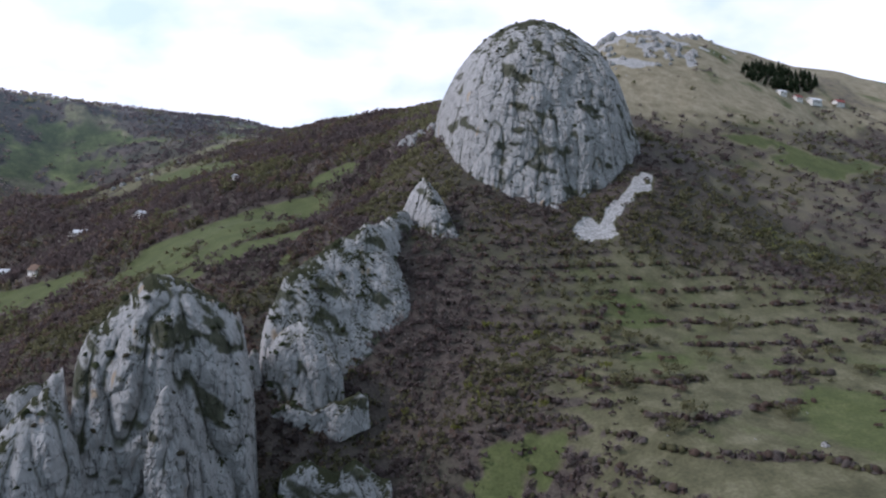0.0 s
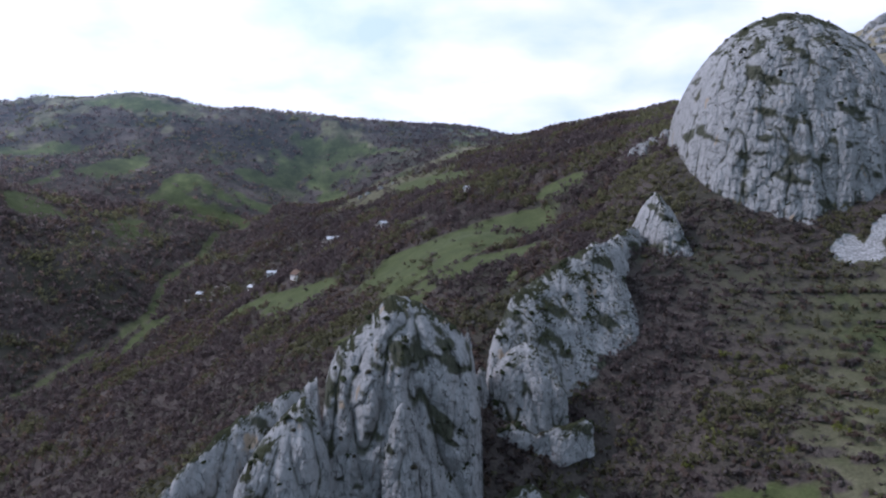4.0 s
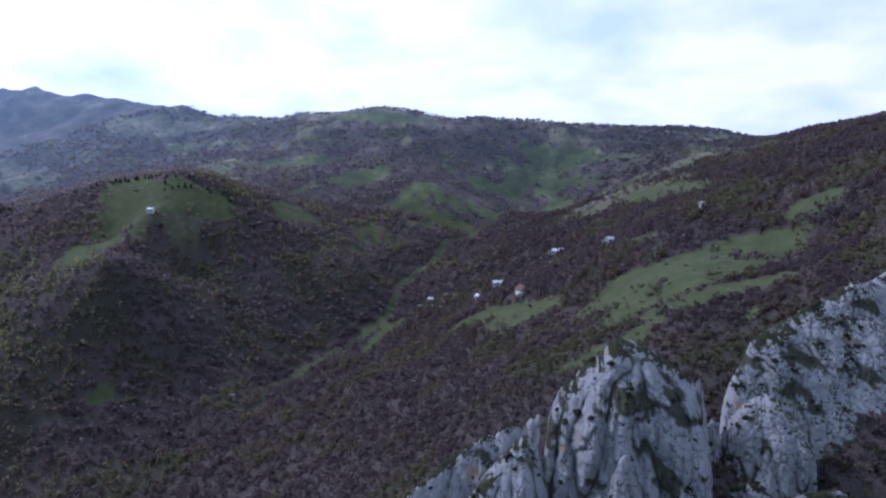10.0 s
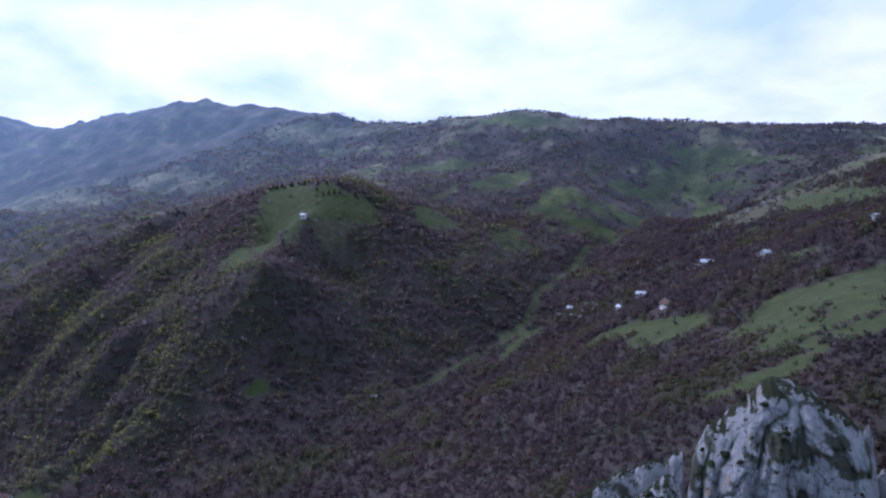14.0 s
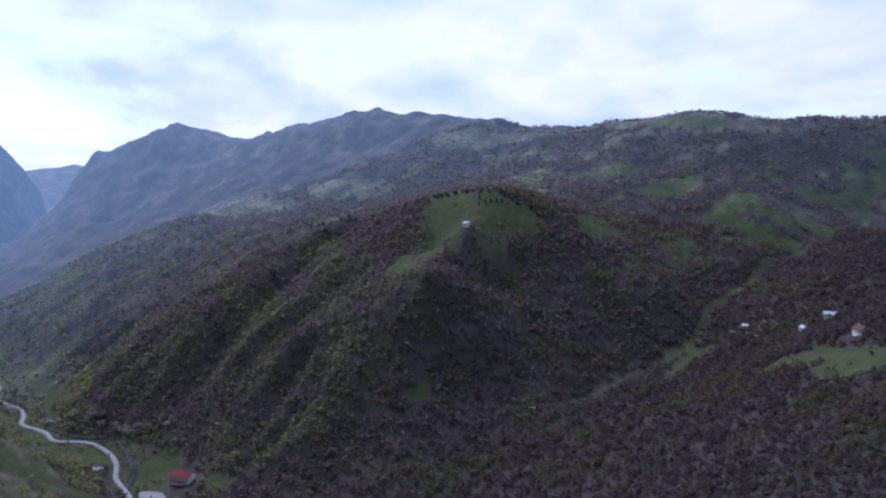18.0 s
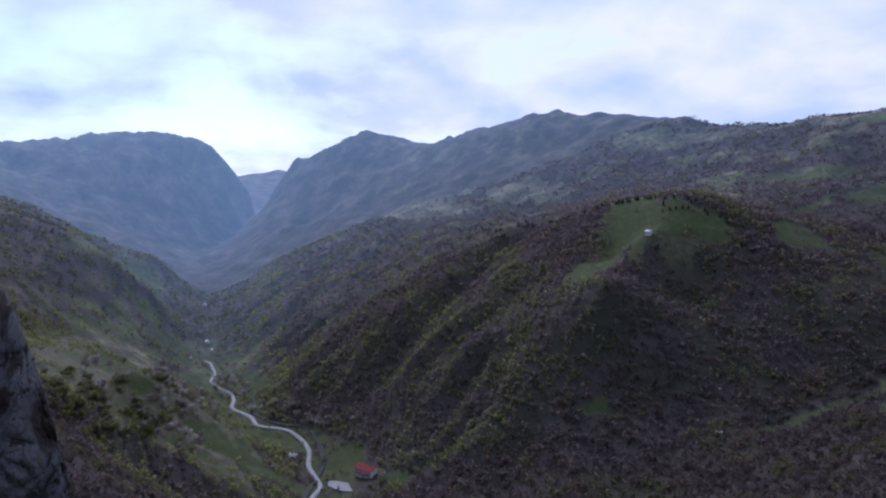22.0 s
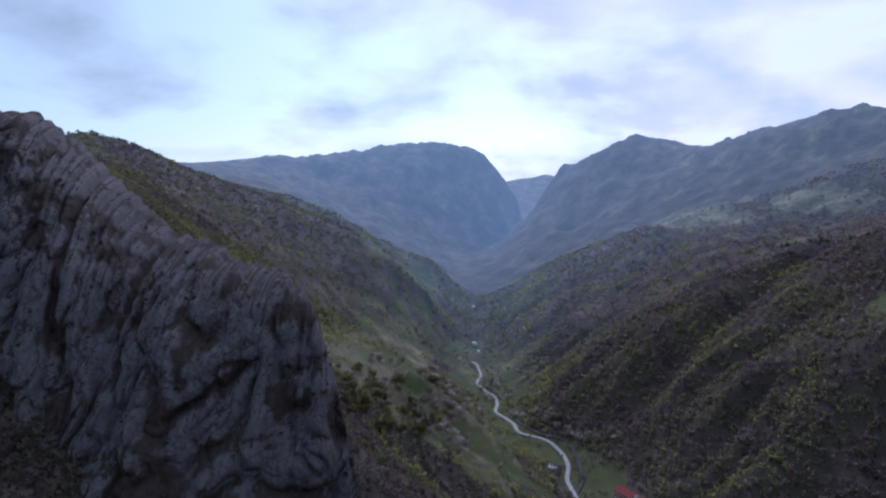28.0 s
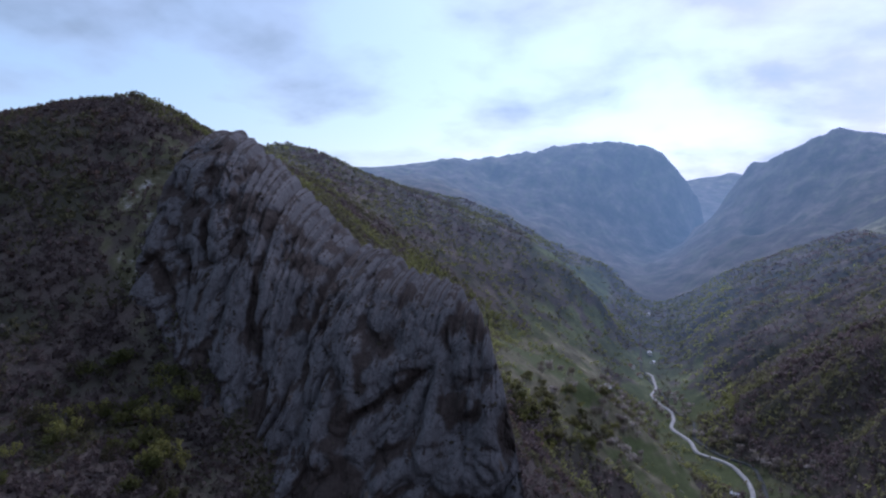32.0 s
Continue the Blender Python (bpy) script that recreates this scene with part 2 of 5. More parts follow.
BACK_NORTH = [(-1400, 1200, 170), (-1000, 1300, 140), (-780, 1400, 110), (-560, 1700, 110), (-100, 1500, 90), (-2000, 1100, 200), (-2700, 620, 180)]
BACK_WEST = [(-2300, -1600, 100), (-3000, -1300, 120), (-3500, -700, 150), (-1950, -800, 120), (-2500, -800, 150), (-1700, -1200, 120)]
UNDER = [(40, -60, -150), (200, -100, -140), (120, -400, -190), (-120, -560, -80), (500, -300, -120)]
LINES = (RIVER, STREAM, CREST_NEAR, FOOT_EAST, FIELDS_LOW, FIELDS_MID, FIELDS_HIGH, EAST_SLOPE, EAST_CREST, WEST_FLANK, WEST_MEADOWS,
         WEST_LOW, WEST_FOOT, SADDLE_SPUR, NORTH_SKYLINE, NORTH_SLOPE, BARN_HILL_CREST, BARN_HILL_FACE, SPUR_NECK, BARN_HILL_FLANK, BENCH, WEST_RANGE, WEST_SLOPE,
         GORGE_MOUNTAIN, GORGE_MOUNTAIN_FOOT, FAR_PEAK, SOUTH_SPUR, SIDE_VALLEY, SOUTH_MEADOW, CLIFF_CREST, CLIFF_FOOT, SOUTH_SIDE, BACK_NORTH, BACK_WEST, UNDER)
LINKED = (RIVER, STREAM, CREST_NEAR, NORTH_SKYLINE, EAST_CREST, BARN_HILL_CREST, WEST_RANGE, GORGE_MOUNTAIN, SOUTH_SPUR, CLIFF_CREST)


def along(line, step):
    """Points every step metres along a line."""
    out = []
    for a, b in zip(line[:-1], line[1:]):
        a, b = np.array(a, float), np.array(b, float)
        n = max(1, int(np.linalg.norm(b - a) / step))
        out += [a + (b - a) * k / n for k in range(n)]
    return out + [np.array(line[-1], float)]


KNOTS = []
for line in LINES:
    KNOTS += along(line, 60 if line in (RIVER, STREAM, CREST_NEAR) else 110) if line in LINKED else [np.array(p, float) for p in line]
for k in range(24):
    a = 2 * math.pi * k / 24
    KNOTS.append(np.array((4950 * math.cos(a), 4950 * math.sin(a), 110.0)))
    if -10 < math.degrees(a) < 60 or 215 < math.degrees(a) < 350:
        KNOTS.append(np.array((1500 * math.cos(a), 1500 * math.sin(a), 100.0)))
KNOTS = np.array(KNOTS)


def spread(p, q):
    return np.sqrt(((p[:, None, :2] - q[None, :, :2]) ** 2).sum(2) + 36.0)


WEIGHTS = np.linalg.solve(np.block([[spread(KNOTS, KNOTS) - 1.5 * np.eye(len(KNOTS)), np.ones((len(KNOTS), 1))], [np.ones((1, len(KNOTS))), np.zeros((1, 1))]]),
                          np.append(KNOTS[:, 2], 0.0))


def line_distance(x, y, line):
    best = np.full(np.shape(x), 1e9)
    for a, b in zip(line[:-1], line[1:]):
        dx, dy = b[0] - a[0], b[1] - a[1]
        t = np.clip(((x - a[0]) * dx + (y - a[1]) * dy) / (dx * dx + dy * dy), 0, 1)
        best = np.minimum(best, np.hypot(x - a[0] - t * dx, y - a[1] - t * dy))
    return best


def field_zone(x, y):
    """1 on the terraced fields on the east side, 0 elsewhere."""
    return step01(-20, 30, x - 0.25 * (300 - y)) * step01(120, 160, y) * (1 - step01(330, 380, y + 0.15 * x))


def ground(x, y):
    """Height of the land at x, y (arrays)."""
    x, y = np.atleast_1d(np.asarray(x, float)), np.atleast_1d(np.asarray(y, float))
    z = np.empty_like(x)
    for k in range(0, len(x), 20000):
        p = np.stack([x[k:k + 20000], y[k:k + 20000]], 1)
        z[k:k + 20000] = spread(p, KNOTS) @ WEIGHTS[:-1] + WEIGHTS[-1]
    r = np.hypot(x, y)
    floor = np.minimum(line_distance(x, y, RIVER), line_distance(x, y, STREAM) * 1.6)
    wild = step01(15, 120, floor) * (1 - 0.75 * field_zone(x, y))
    far = step01(300, 1500, r)
    z = z + wild * (5 + 8 * far) * fbm(x / (70 + 120 * far), y / (70 + 120 * far), 0 * x, 4, 0.5)
    # gullies down the big valley side
    side = step01(-1700, -1400, x) * (1 - step01(-620, -540, x)) * step01(30, 110, floor) * (y > -140) * (1 - step01(250, 400, y + 0.45 * (x + 850)))
    s = 0.93 * x + 0.36 * y + 22 * fbm(x / 120, y / 120, 0 * x + 21, 2)
    z = z + side * 24 * (ridged(s / 78, y / 420, 0 * s + 3.3, 2, 0.5) - 0.6)
    # bare cliffs of the far gorge
    rim = step01(1050, 1500, -x) * (1 - step01(3100, 3400, -x)) * step01(25, 160, floor) * step01(-1200, -900, y)
    steep = 1 + step01(1700, 2300, -x)
    z = z + rim * steep * 11 * (ridged(x / 220, y / 110, 0 * x + 1.1, 4, 0.52) - 0.7)
    # terraces: steps along the contours
    zone = field_zone(x, y)
    bend = z + 2.2 * fbm(x / 45, y / 45, 0 * x + 9, 2)
    rise = bend / 5.5
    z = z + zone * 1.3 * (step01(0.72, 0.98, rise - np.floor(rise)) - (rise - np.floor(rise)))
    return z


def riser(x, y, z):
    """Where in its terrace a place lies: 1 on the step's edge."""
    rise = (z + 2.2 * fbm(x / 45, y / 45, 0 * x + 9, 2)) / 5.5
    f = rise - np.floor(rise)
    return np.exp(-((f - 0.8) / 0.12) ** 2)

# ---- materials ----
def material(name, rough=0.9):
    m = bpy.data.materials.new(name)
    m.use_nodes = True
    b = m.node_tree.nodes["Principled BSDF"]
    b.inputs["Roughness"].default_value = rough
    b.inputs["Specular IOR Level"].default_value = 0.15
    return m, m.node_tree.nodes, m.node_tree.links, b


def noise_node(nodes, links, scale, detail=4.0, rough=0.55, stretch=None, source="Object"):
    tc = nodes.new("ShaderNodeTexCoord")
    mp = nodes.new("ShaderNodeMapping")
    links.new(tc.outputs[source], mp.inputs[0])
    mp.inputs["Scale"].default_value = stretch or (1, 1, 1)
    n = nodes.new("ShaderNodeTexNoise")
    n.inputs["Scale"].default_value, n.inputs["Detail"].default_value, n.inputs["Roughness"].default_value = scale, detail, rough
    links.new(mp.outputs[0], n.inputs["Vector"])
    return n.outputs["Fac"]


def ramp(nodes, links, fac, *stops):
    r = nodes.new("ShaderNodeValToRGB")
    links.new(fac, r.inputs[0])
    while len(r.color_ramp.elements) < len(stops):
        r.color_ramp.elements.new(0.5)
    for e, (p, c) in zip(r.color_ramp.elements, stops):
        e.position, e.color = p, (*c, 1)
    return r.outputs[0]


def mixed(nodes, links, fac, a, b, how="MIX"):
    m = nodes.new("ShaderNodeMix")
    m.data_type, m.blend_type = "RGBA", how
    for key, v in (("Factor", fac), ("A", a), ("B", b)):
        if isinstance(v, (int, float)):
            m.inputs[key].default_value = v
        elif isinstance(v, tuple):
            m.inputs[key].default_value = (*v, 1)
        else:
            links.new(v, m.inputs[key])
    return m.outputs["Result"]


def band(nodes, links, value, lo, hi):
    r = nodes.new("ShaderNodeMapRange")
    r.interpolation_type = "SMOOTHSTEP"
    links.new(value, r.inputs[0])
    r.inputs[1].default_value, r.inputs[2].default_value = lo, hi
    return r.outputs[0]


def bump(nodes, links, b, height, strength, distance):
    n = nodes.new("ShaderNodeBump")
    n.inputs["Strength"].default_value, n.inputs["Distance"].default_value = strength, distance
    links.new(height, n.inputs["Height"])
    links.new(n.outputs[0], b.inputs["Normal"])


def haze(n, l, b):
    """Haze painted on far slopes as a bluish glow of the material, deeper with their distance from the valley's mouth.
    """
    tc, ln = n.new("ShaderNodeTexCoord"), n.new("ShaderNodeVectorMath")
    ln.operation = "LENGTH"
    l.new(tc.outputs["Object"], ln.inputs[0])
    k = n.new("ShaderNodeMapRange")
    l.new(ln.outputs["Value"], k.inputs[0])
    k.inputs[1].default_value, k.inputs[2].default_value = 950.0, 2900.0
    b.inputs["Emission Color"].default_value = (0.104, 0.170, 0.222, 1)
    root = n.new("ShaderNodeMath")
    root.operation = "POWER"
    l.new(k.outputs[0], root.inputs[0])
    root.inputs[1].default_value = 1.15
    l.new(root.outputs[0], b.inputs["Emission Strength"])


def land_material(name="land", far=False):
    m, n, l, b = material(name, 0.95)
    at = n.new("ShaderNodeAttribute")
    at.attribute_name = "cover"
    sp = n.new("ShaderNodeSeparateColor")
    l.new(at.outputs["Color"], sp.inputs[0])
    fine, mid, broad = noise_node(n, l, 0.9, 5), noise_node(n, l, 0.11, 5, 0.6), noise_node(n, l, 0.02, 4)
    green = ramp(n, l, mid, (0.3, (0.056, 0.068, 0.026)), (0.55, (0.078, 0.092, 0.035)), (0.75, (0.108, 0.118, 0.052)))
    dry = ramp(n, l, mid, (0.28, (0.062, 0.060, 0.034)), (0.5, (0.100, 0.096, 0.054)), (0.72, (0.158, 0.147, 0.092)))
    sunlit_straw = ramp(n, l, mid, (0.3, (0.15, 0.13, 0.083)), (0.5, (0.225, 0.195, 0.13)), (0.72, (0.29, 0.255, 0.18)))
    dry = mixed(n, l, at.outputs["Alpha"], dry, sunlit_straw)
    dry = mixed(n, l, band(n, l, broad, 0.56, 0.72), dry, green)
    wood = ramp(n, l, fine, (0.3, (0.062, 0.050, 0.044)), (0.6, (0.086, 0.070, 0.060)), (0.8, (0.104, 0.088, 0.068)))
    wood = mixed(n, l, band(n, l, broad, 0.42, 0.66), wood, (0.054, 0.052, 0.036))
    stone = ramp(n, l, fine, (0.3, (0.22, 0.215, 0.205)), (0.7, (0.42, 0.41, 0.40)))
    ragged = n.new("ShaderNodeMath")
    ragged.operation = "MULTIPLY_ADD"
    l.new(mid, ragged.inputs[0])
    ragged.inputs[1].default_value, ragged.inputs[2].default_value = 0.7, -0.35

    def mask(channel, lo, hi):
        a = n.new("ShaderNodeMath")
        a.operation = "ADD"
        l.new(sp.outputs[channel], a.inputs[0])
        l.new(ragged.outputs[0], a.inputs[1])
        return band(n, l, a.outputs[0], lo, hi)

    c = mixed(n, l, mask(0, 0.12, 0.95), dry, green)
    c = mixed(n, l, mask(1, 0.35, 0.7), c, wood)
    c = mixed(n, l, mask(2, 0.4, 0.6), c, stone)
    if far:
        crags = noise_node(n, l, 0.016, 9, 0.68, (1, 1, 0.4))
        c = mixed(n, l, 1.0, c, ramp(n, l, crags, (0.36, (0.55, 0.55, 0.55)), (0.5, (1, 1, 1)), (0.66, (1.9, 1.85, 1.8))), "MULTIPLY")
    speck = ramp(n, l, fine, (0.25, (0.62, 0.62, 0.62)), (0.7, (1.25, 1.25, 1.25)))
    l.new(mixed(n, l, 0.8, c, speck, "MULTIPLY"), b.inputs["Base Color"])
    bump(n, l, b, fine, 0.7, 0.6)
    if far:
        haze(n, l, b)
    return m


def rock_material(name, light, dark, moss=(0.050, 0.053, 0.025), turf_at=1.47, run=0.30, gully=0.60, flow_scale=0.13):
    m, n, l, b = material(name, 0.92)
    flow = noise_node(n, l, flow_scale, 8, 0.62, (1, 1, run))
    fine = noise_node(n, l, 0.42, 10, 0.72, (1, 1, 0.5))
    grain = noise_node(n, l, 1.7, 5, 0.7)
    stain = noise_node(n, l, 0.11, 4, 0.5, (1, 1, 0.4))
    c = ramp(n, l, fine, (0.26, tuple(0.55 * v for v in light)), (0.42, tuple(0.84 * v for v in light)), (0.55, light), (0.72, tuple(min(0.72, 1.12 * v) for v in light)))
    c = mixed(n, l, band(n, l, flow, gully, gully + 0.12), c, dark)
    tc, mp, vo = n.new("ShaderNodeTexCoord"), n.new("ShaderNodeMapping"), n.new("ShaderNodeTexVoronoi")
    l.new(tc.outputs["Object"], mp.inputs[0])
    mp.inputs["Scale"].default_value, mp.inputs["Rotation"].default_value = (1, 1, 0.32), (0.25, -0.2, 0)
    nz = n.new("ShaderNodeTexNoise")
    nz.inputs["Scale"].default_value = 0.25
    l.new(mp.outputs[0], nz.inputs["Vector"])
    sc = n.new("ShaderNodeVectorMath")
    sc.operation = "SCALE"
    sc.inputs["Scale"].default_value = 14.0
    l.new(nz.outputs["Color"], sc.inputs[0])
    ad = n.new("ShaderNodeVectorMath")
    ad.operation = "ADD"
    l.new(mp.outputs[0], ad.inputs[0])
    l.new(sc.outputs[0], ad.inputs[1])
    vo.feature = "DISTANCE_TO_EDGE"
    vo.inputs["Scale"].default_value = 0.17
    l.new(ad.outputs[0], vo.inputs["Vector"])
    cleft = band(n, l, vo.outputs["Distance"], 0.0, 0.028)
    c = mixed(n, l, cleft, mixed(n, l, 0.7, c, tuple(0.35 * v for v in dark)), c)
    c = mixed(n, l, band(n, l, stain, 0.66, 0.71), c, (0.95 * light[0], 0.76 * light[1], 0.56 * light[2]))
    geo = n.new("ShaderNodeNewGeometry")
    sx = n.new("ShaderNodeSeparateXYZ")
    l.new(geo.outputs["Normal"], sx.inputs[0])
    add = n.new("ShaderNodeMath")
    add.operation = "MULTIPLY_ADD"
    l.new(flow, add.inputs[0])
    add.inputs[1].default_value = 1.6
    l.new(sx.outputs[2], add.inputs[2])
    turf = ramp(n, l, grain, (0.3, tuple(0.38 * v for v in moss)), (0.7, moss))
    c = mixed(n, l, band(n, l, add.outputs[0], turf_at, turf_at + 0.10), c, turf)
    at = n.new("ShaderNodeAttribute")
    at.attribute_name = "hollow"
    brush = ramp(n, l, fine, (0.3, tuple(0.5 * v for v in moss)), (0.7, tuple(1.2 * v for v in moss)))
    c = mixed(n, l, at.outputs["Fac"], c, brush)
    l.new(c, b.inputs["Base Color"])
    both = n.new("ShaderNodeMath")
    both.operation = "MULTIPLY_ADD"
    l.new(cleft, both.inputs[0])
    both.inputs[1].default_value = 0.25
    l.new(fine, both.inputs[2])
    bump(n, l, b, both.outputs[0], 0.6, 0.9)
    return m


def plant_material(name="twigs_and_leaves", far=False):
    m, n, l, b = material(name, 0.9)
    at = n.new("ShaderNodeAttribute")
    at.attribute_name = "tint"
    geo = n.new("ShaderNodeNewGeometry")
    v = ramp(n, l, geo.outputs["Random Per Island"], (0.0, (0.88, 0.88, 0.88)), (1.0, (1.14, 1.14, 1.14)))
    c = mixed(n, l, 1.0, at.outputs["Color"], v, "MULTIPLY")
    twigs = noise_node(n, l, 1.1, 5, 0.75, (1, 1, 0.45))
    c = mixed(n, l, 1.0, c, ramp(n, l, twigs, (0.33, (0.75, 0.75, 0.75)), (0.66, (1.25, 1.25, 1.25))), "MULTIPLY")
    l.new(c, b.inputs["Base Color"])
    thin, both = n.new("ShaderNodeBsdfTranslucent"), n.new("ShaderNodeMixShader")
    l.new(c, thin.inputs["Color"])
    both.inputs[0].default_value = 0.6
    l.new(b.outputs[0], both.inputs[1])
    l.new(thin.outputs[0], both.inputs[2])
    l.new(both.outputs[0], n["Material Output"].inputs["Surface"])
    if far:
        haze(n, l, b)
    return m


def plain(name, color, rough=0.8, scale=1.5, spread_by=0.25):
    m, n, l, b = material(name, rough)
    f = noise_node(n, l, scale, 5)
    lo, hi = tuple(v * (1 - spread_by) for v in color), tuple(min(0.9, v * (1 + spread_by)) for v in color)
    l.new(ramp(n, l, f, (0.3, lo), (0.7, hi)), b.inputs["Base Color"])
    bump(n, l, b, f, 0.3, 0.05)
    return m


LAND, FAR_LAND = land_material(), land_material("distant_land", True)
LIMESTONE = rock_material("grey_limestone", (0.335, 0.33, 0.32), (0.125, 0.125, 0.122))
# the limestone again, with the cliff's shade put into its colours
SHADY_LIMESTONE = rock_material("shaded_limestone", (0.112, 0.108, 0.110), (0.040, 0.037, 0.036), (0.052, 0.041, 0.035), 1.58, 0.12, 0.62)
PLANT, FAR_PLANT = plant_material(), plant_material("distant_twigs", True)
PLASTER, ROOF_TIN, ROOF_TILE, ROOF_RED = plain("white_plaster", (0.64, 0.62, 0.58)), plain("pale_tin", (0.62, 0.63, 0.65), 0.4), plain("brown_tile", (0.13, 0.085, 0.06)), plain("red_tile", (0.25, 0.055, 0.05))
TIMBER, GLASS, ROADWAY, GRAVEL = plain("dark_timber", (0.09, 0.06, 0.04)), plain("dark_pane", (0.03, 0.035, 0.04), 0.15), plain("pale_road", (0.36, 0.35, 0.33), 0.8, 0.3), plain("yard_gravel", (0.33, 0.32, 0.31), 0.9, 0.4)
WATER = plain("river_water", (0.06, 0.065, 0.06), 0.8, 0.2)
BARK = plain("bark", (0.10, 0.08, 0.065), 0.9, 3.0)


# ---- builders ----
def mesh_of(name, verts, faces, mat=None, smooth=True):
    """A mesh from arrays of places and of faces with the same number of corners."""
    me = bpy.data.meshes.new(name)
    verts, faces = np.asarray(verts, np.float32), np.asarray(faces, np.int32)
    k = faces.shape[1]
    me.vertices.add(len(verts))
    me.vertices.foreach_set("co", verts.ravel())
    me.loops.add(faces.size)
    me.loops.foreach_set("vertex_index", faces.ravel())
    me.polygons.add(len(faces))
    me.polygons.foreach_set("loop_start", np.arange(0, faces.size, k, dtype=np.int32))
    me.polygons.foreach_set("use_smooth", np.full(len(faces), smooth))
    if mat:
        me.materials.append(mat)
    me.update(calc_edges=True)
    return me


def paint(me, name, colours):
    """A colour for each vertex."""
    at = me.attributes.new(name, "FLOAT_COLOR", "POINT")
    rgba = np.ones((len(me.vertices), 4), np.float32)
    rgba[:, :colours.shape[1]] = colours
    at.data.foreach_set("color", rgba.ravel())


def child(ob, parent):
    ob.parent = parent
    return ob


def part(name, bm, mat, parent, label=""):
    """One bmesh as one mesh object under a thing or a part."""
    me = bpy.data.meshes.new(name)
    bm.to_mesh(me)
    bm.free()
    me.materials.append(mat)
    ob = child(new(name, me), parent)
    return tagged(ob, label)


def thing(name, m, label, category, group="", kind=""):
    ob = new(name)
    ob.matrix_world = m
    return tagged(ob, label, category, group, kind)


def box_bm(x0, x1, y0, y1, z0, z1, bevel=0.0):
    bm = bmesh.new()
    bmesh.ops.create_cube(bm, size=1.0, matrix=Matrix.Translation(((x0 + x1) / 2, (y0 + y1) / 2, (z0 + z1) / 2)) @ Matrix.Diagonal((x1 - x0, y1 - y0, z1 - z0, 1)))
    if bevel:
        bmesh.ops.bevel(bm, geom=bm.edges[:], offset=bevel, segments=1, affect="EDGES")
    return bm


# ---- the land ----
def ellipses(x, y, spots, ragged=13.0):
    """How deep a place lies in the nearest of some ellipses: 1 in the middle, 0 outside. Each: centre, half axis, other half width."""
    best = np.zeros(np.shape(x))
    wx, wy = x + ragged * fbm(x / 34, y / 34, 0 * x + 2, 4, 0.65), y + ragged * fbm(x / 34, y / 34, 0 * x + 6, 4, 0.65)
    for cx, cy, ux, uy, w in spots:
        a = math.hypot(ux, uy)
        s, t = ((wx - cx) * ux + (wy - cy) * uy) / (a * a), (-(wx - cx) * uy + (wy - cy) * ux) / (a * w)
        best = np.maximum(best, 1 - step01(0.75, 1.15, np.sqrt(s * s + t * t)))
    return best


MEADOWS_WEST = [(-130, 430, 52, 64, 34), (-95, 351, 34, 20, 12), (-199, 516, 10, 8, 7), (-282, 436, 62, -17, 14), (-473, 541, -3, 21, 10), (-466, 511, -14, 49, 8), (-135, 311, 24, 17, 7), (-112, 395, 40, 55, 26), (-243, 411, 37, -13, 17), (-266, 752, 73, -82, 32), (-76, 320, 6, 1, 7), (-82, 521, 21, -1, 19)]
MEADOWS_EAST = [(82, 298, 12, 8, 13), (140, 215, 30, 8, 30), (244, 525, 34, 1, 9), (289, 515, 56, 19, 13), (83, 258, 15, 0, 7), (22, 214, 16, -1, 8)]
MEADOWS_NORTH = [(-800, 445, 95, -50, 34), (-744, 453, 66, 59, 28), (-734, 358, -43, 40, 33), (-773, 664, -51, 118, 7), (-906, 801, 34, 54, 22), (-610, 790, 70, 30, 20), (-560, 880, 60, 20, 18), (-661, 811, 1, 34, 24), (-501, 953, 29, -7, 15), (-900, 985, 90, 30, 22), (-520, 1060, 120, 10, 12), (-571, 283, 3, 14, 8), (-684, 589, 23, 18, 42), (-766, 803, 21, 56, 32), (-618, 936, 46, 18, 16)]
MEADOWS_VALLEY = [(-845, -182, -140, 24, 58), (-673, -18, 26, 48, 14), (-681, -118, -39, 27, 7), (-692, -62, -14, 18, 13), (-1290, -120, 60, -12, 24), (-1028, -41, 92, 34, 26), (-777, 8, 18, 22, 25), (-702, 72, -16, 18, 22), (-1128, -138, 20, -5, 14), (-1040, -115, 40, 8, 20), (-624, 109, 16, 13, 9), (-1453, -287, -214, 15, 63)]
MEADOWS = MEADOWS_WEST + MEADOWS_EAST + MEADOWS_NORTH + MEADOWS_VALLEY
DRY_SLOPES = [(-344, 900, 60, 126, 46), (-969, 990, 230, 41, 36), (-1447, 818, 79, 32, 42), (-1488, 547, 153, 46, 67), (-760, -160, 110, -15, 52), (-1315, 901, 78, 35, 35), (-1627, 349, 230, 36, 90), (193, 355, 28, -8, 8)]
SUNNY = [(-900, -196, 190, -8, 54), (-720, -118, 120, 14, 46), (-660, -160, 60, -10, 34), (-860, -130, 120, 10, 34), (-695, -50, 90, 20, 36)]
SCREE = [(79, 353, 11, 2, 6), (94, 367, 13, 14, 4.5), (110, 381, 9, 4, 7)]
ROCKY = [(160, 652, 90, 24, 46), (240, 690, 70, 36, 40)]


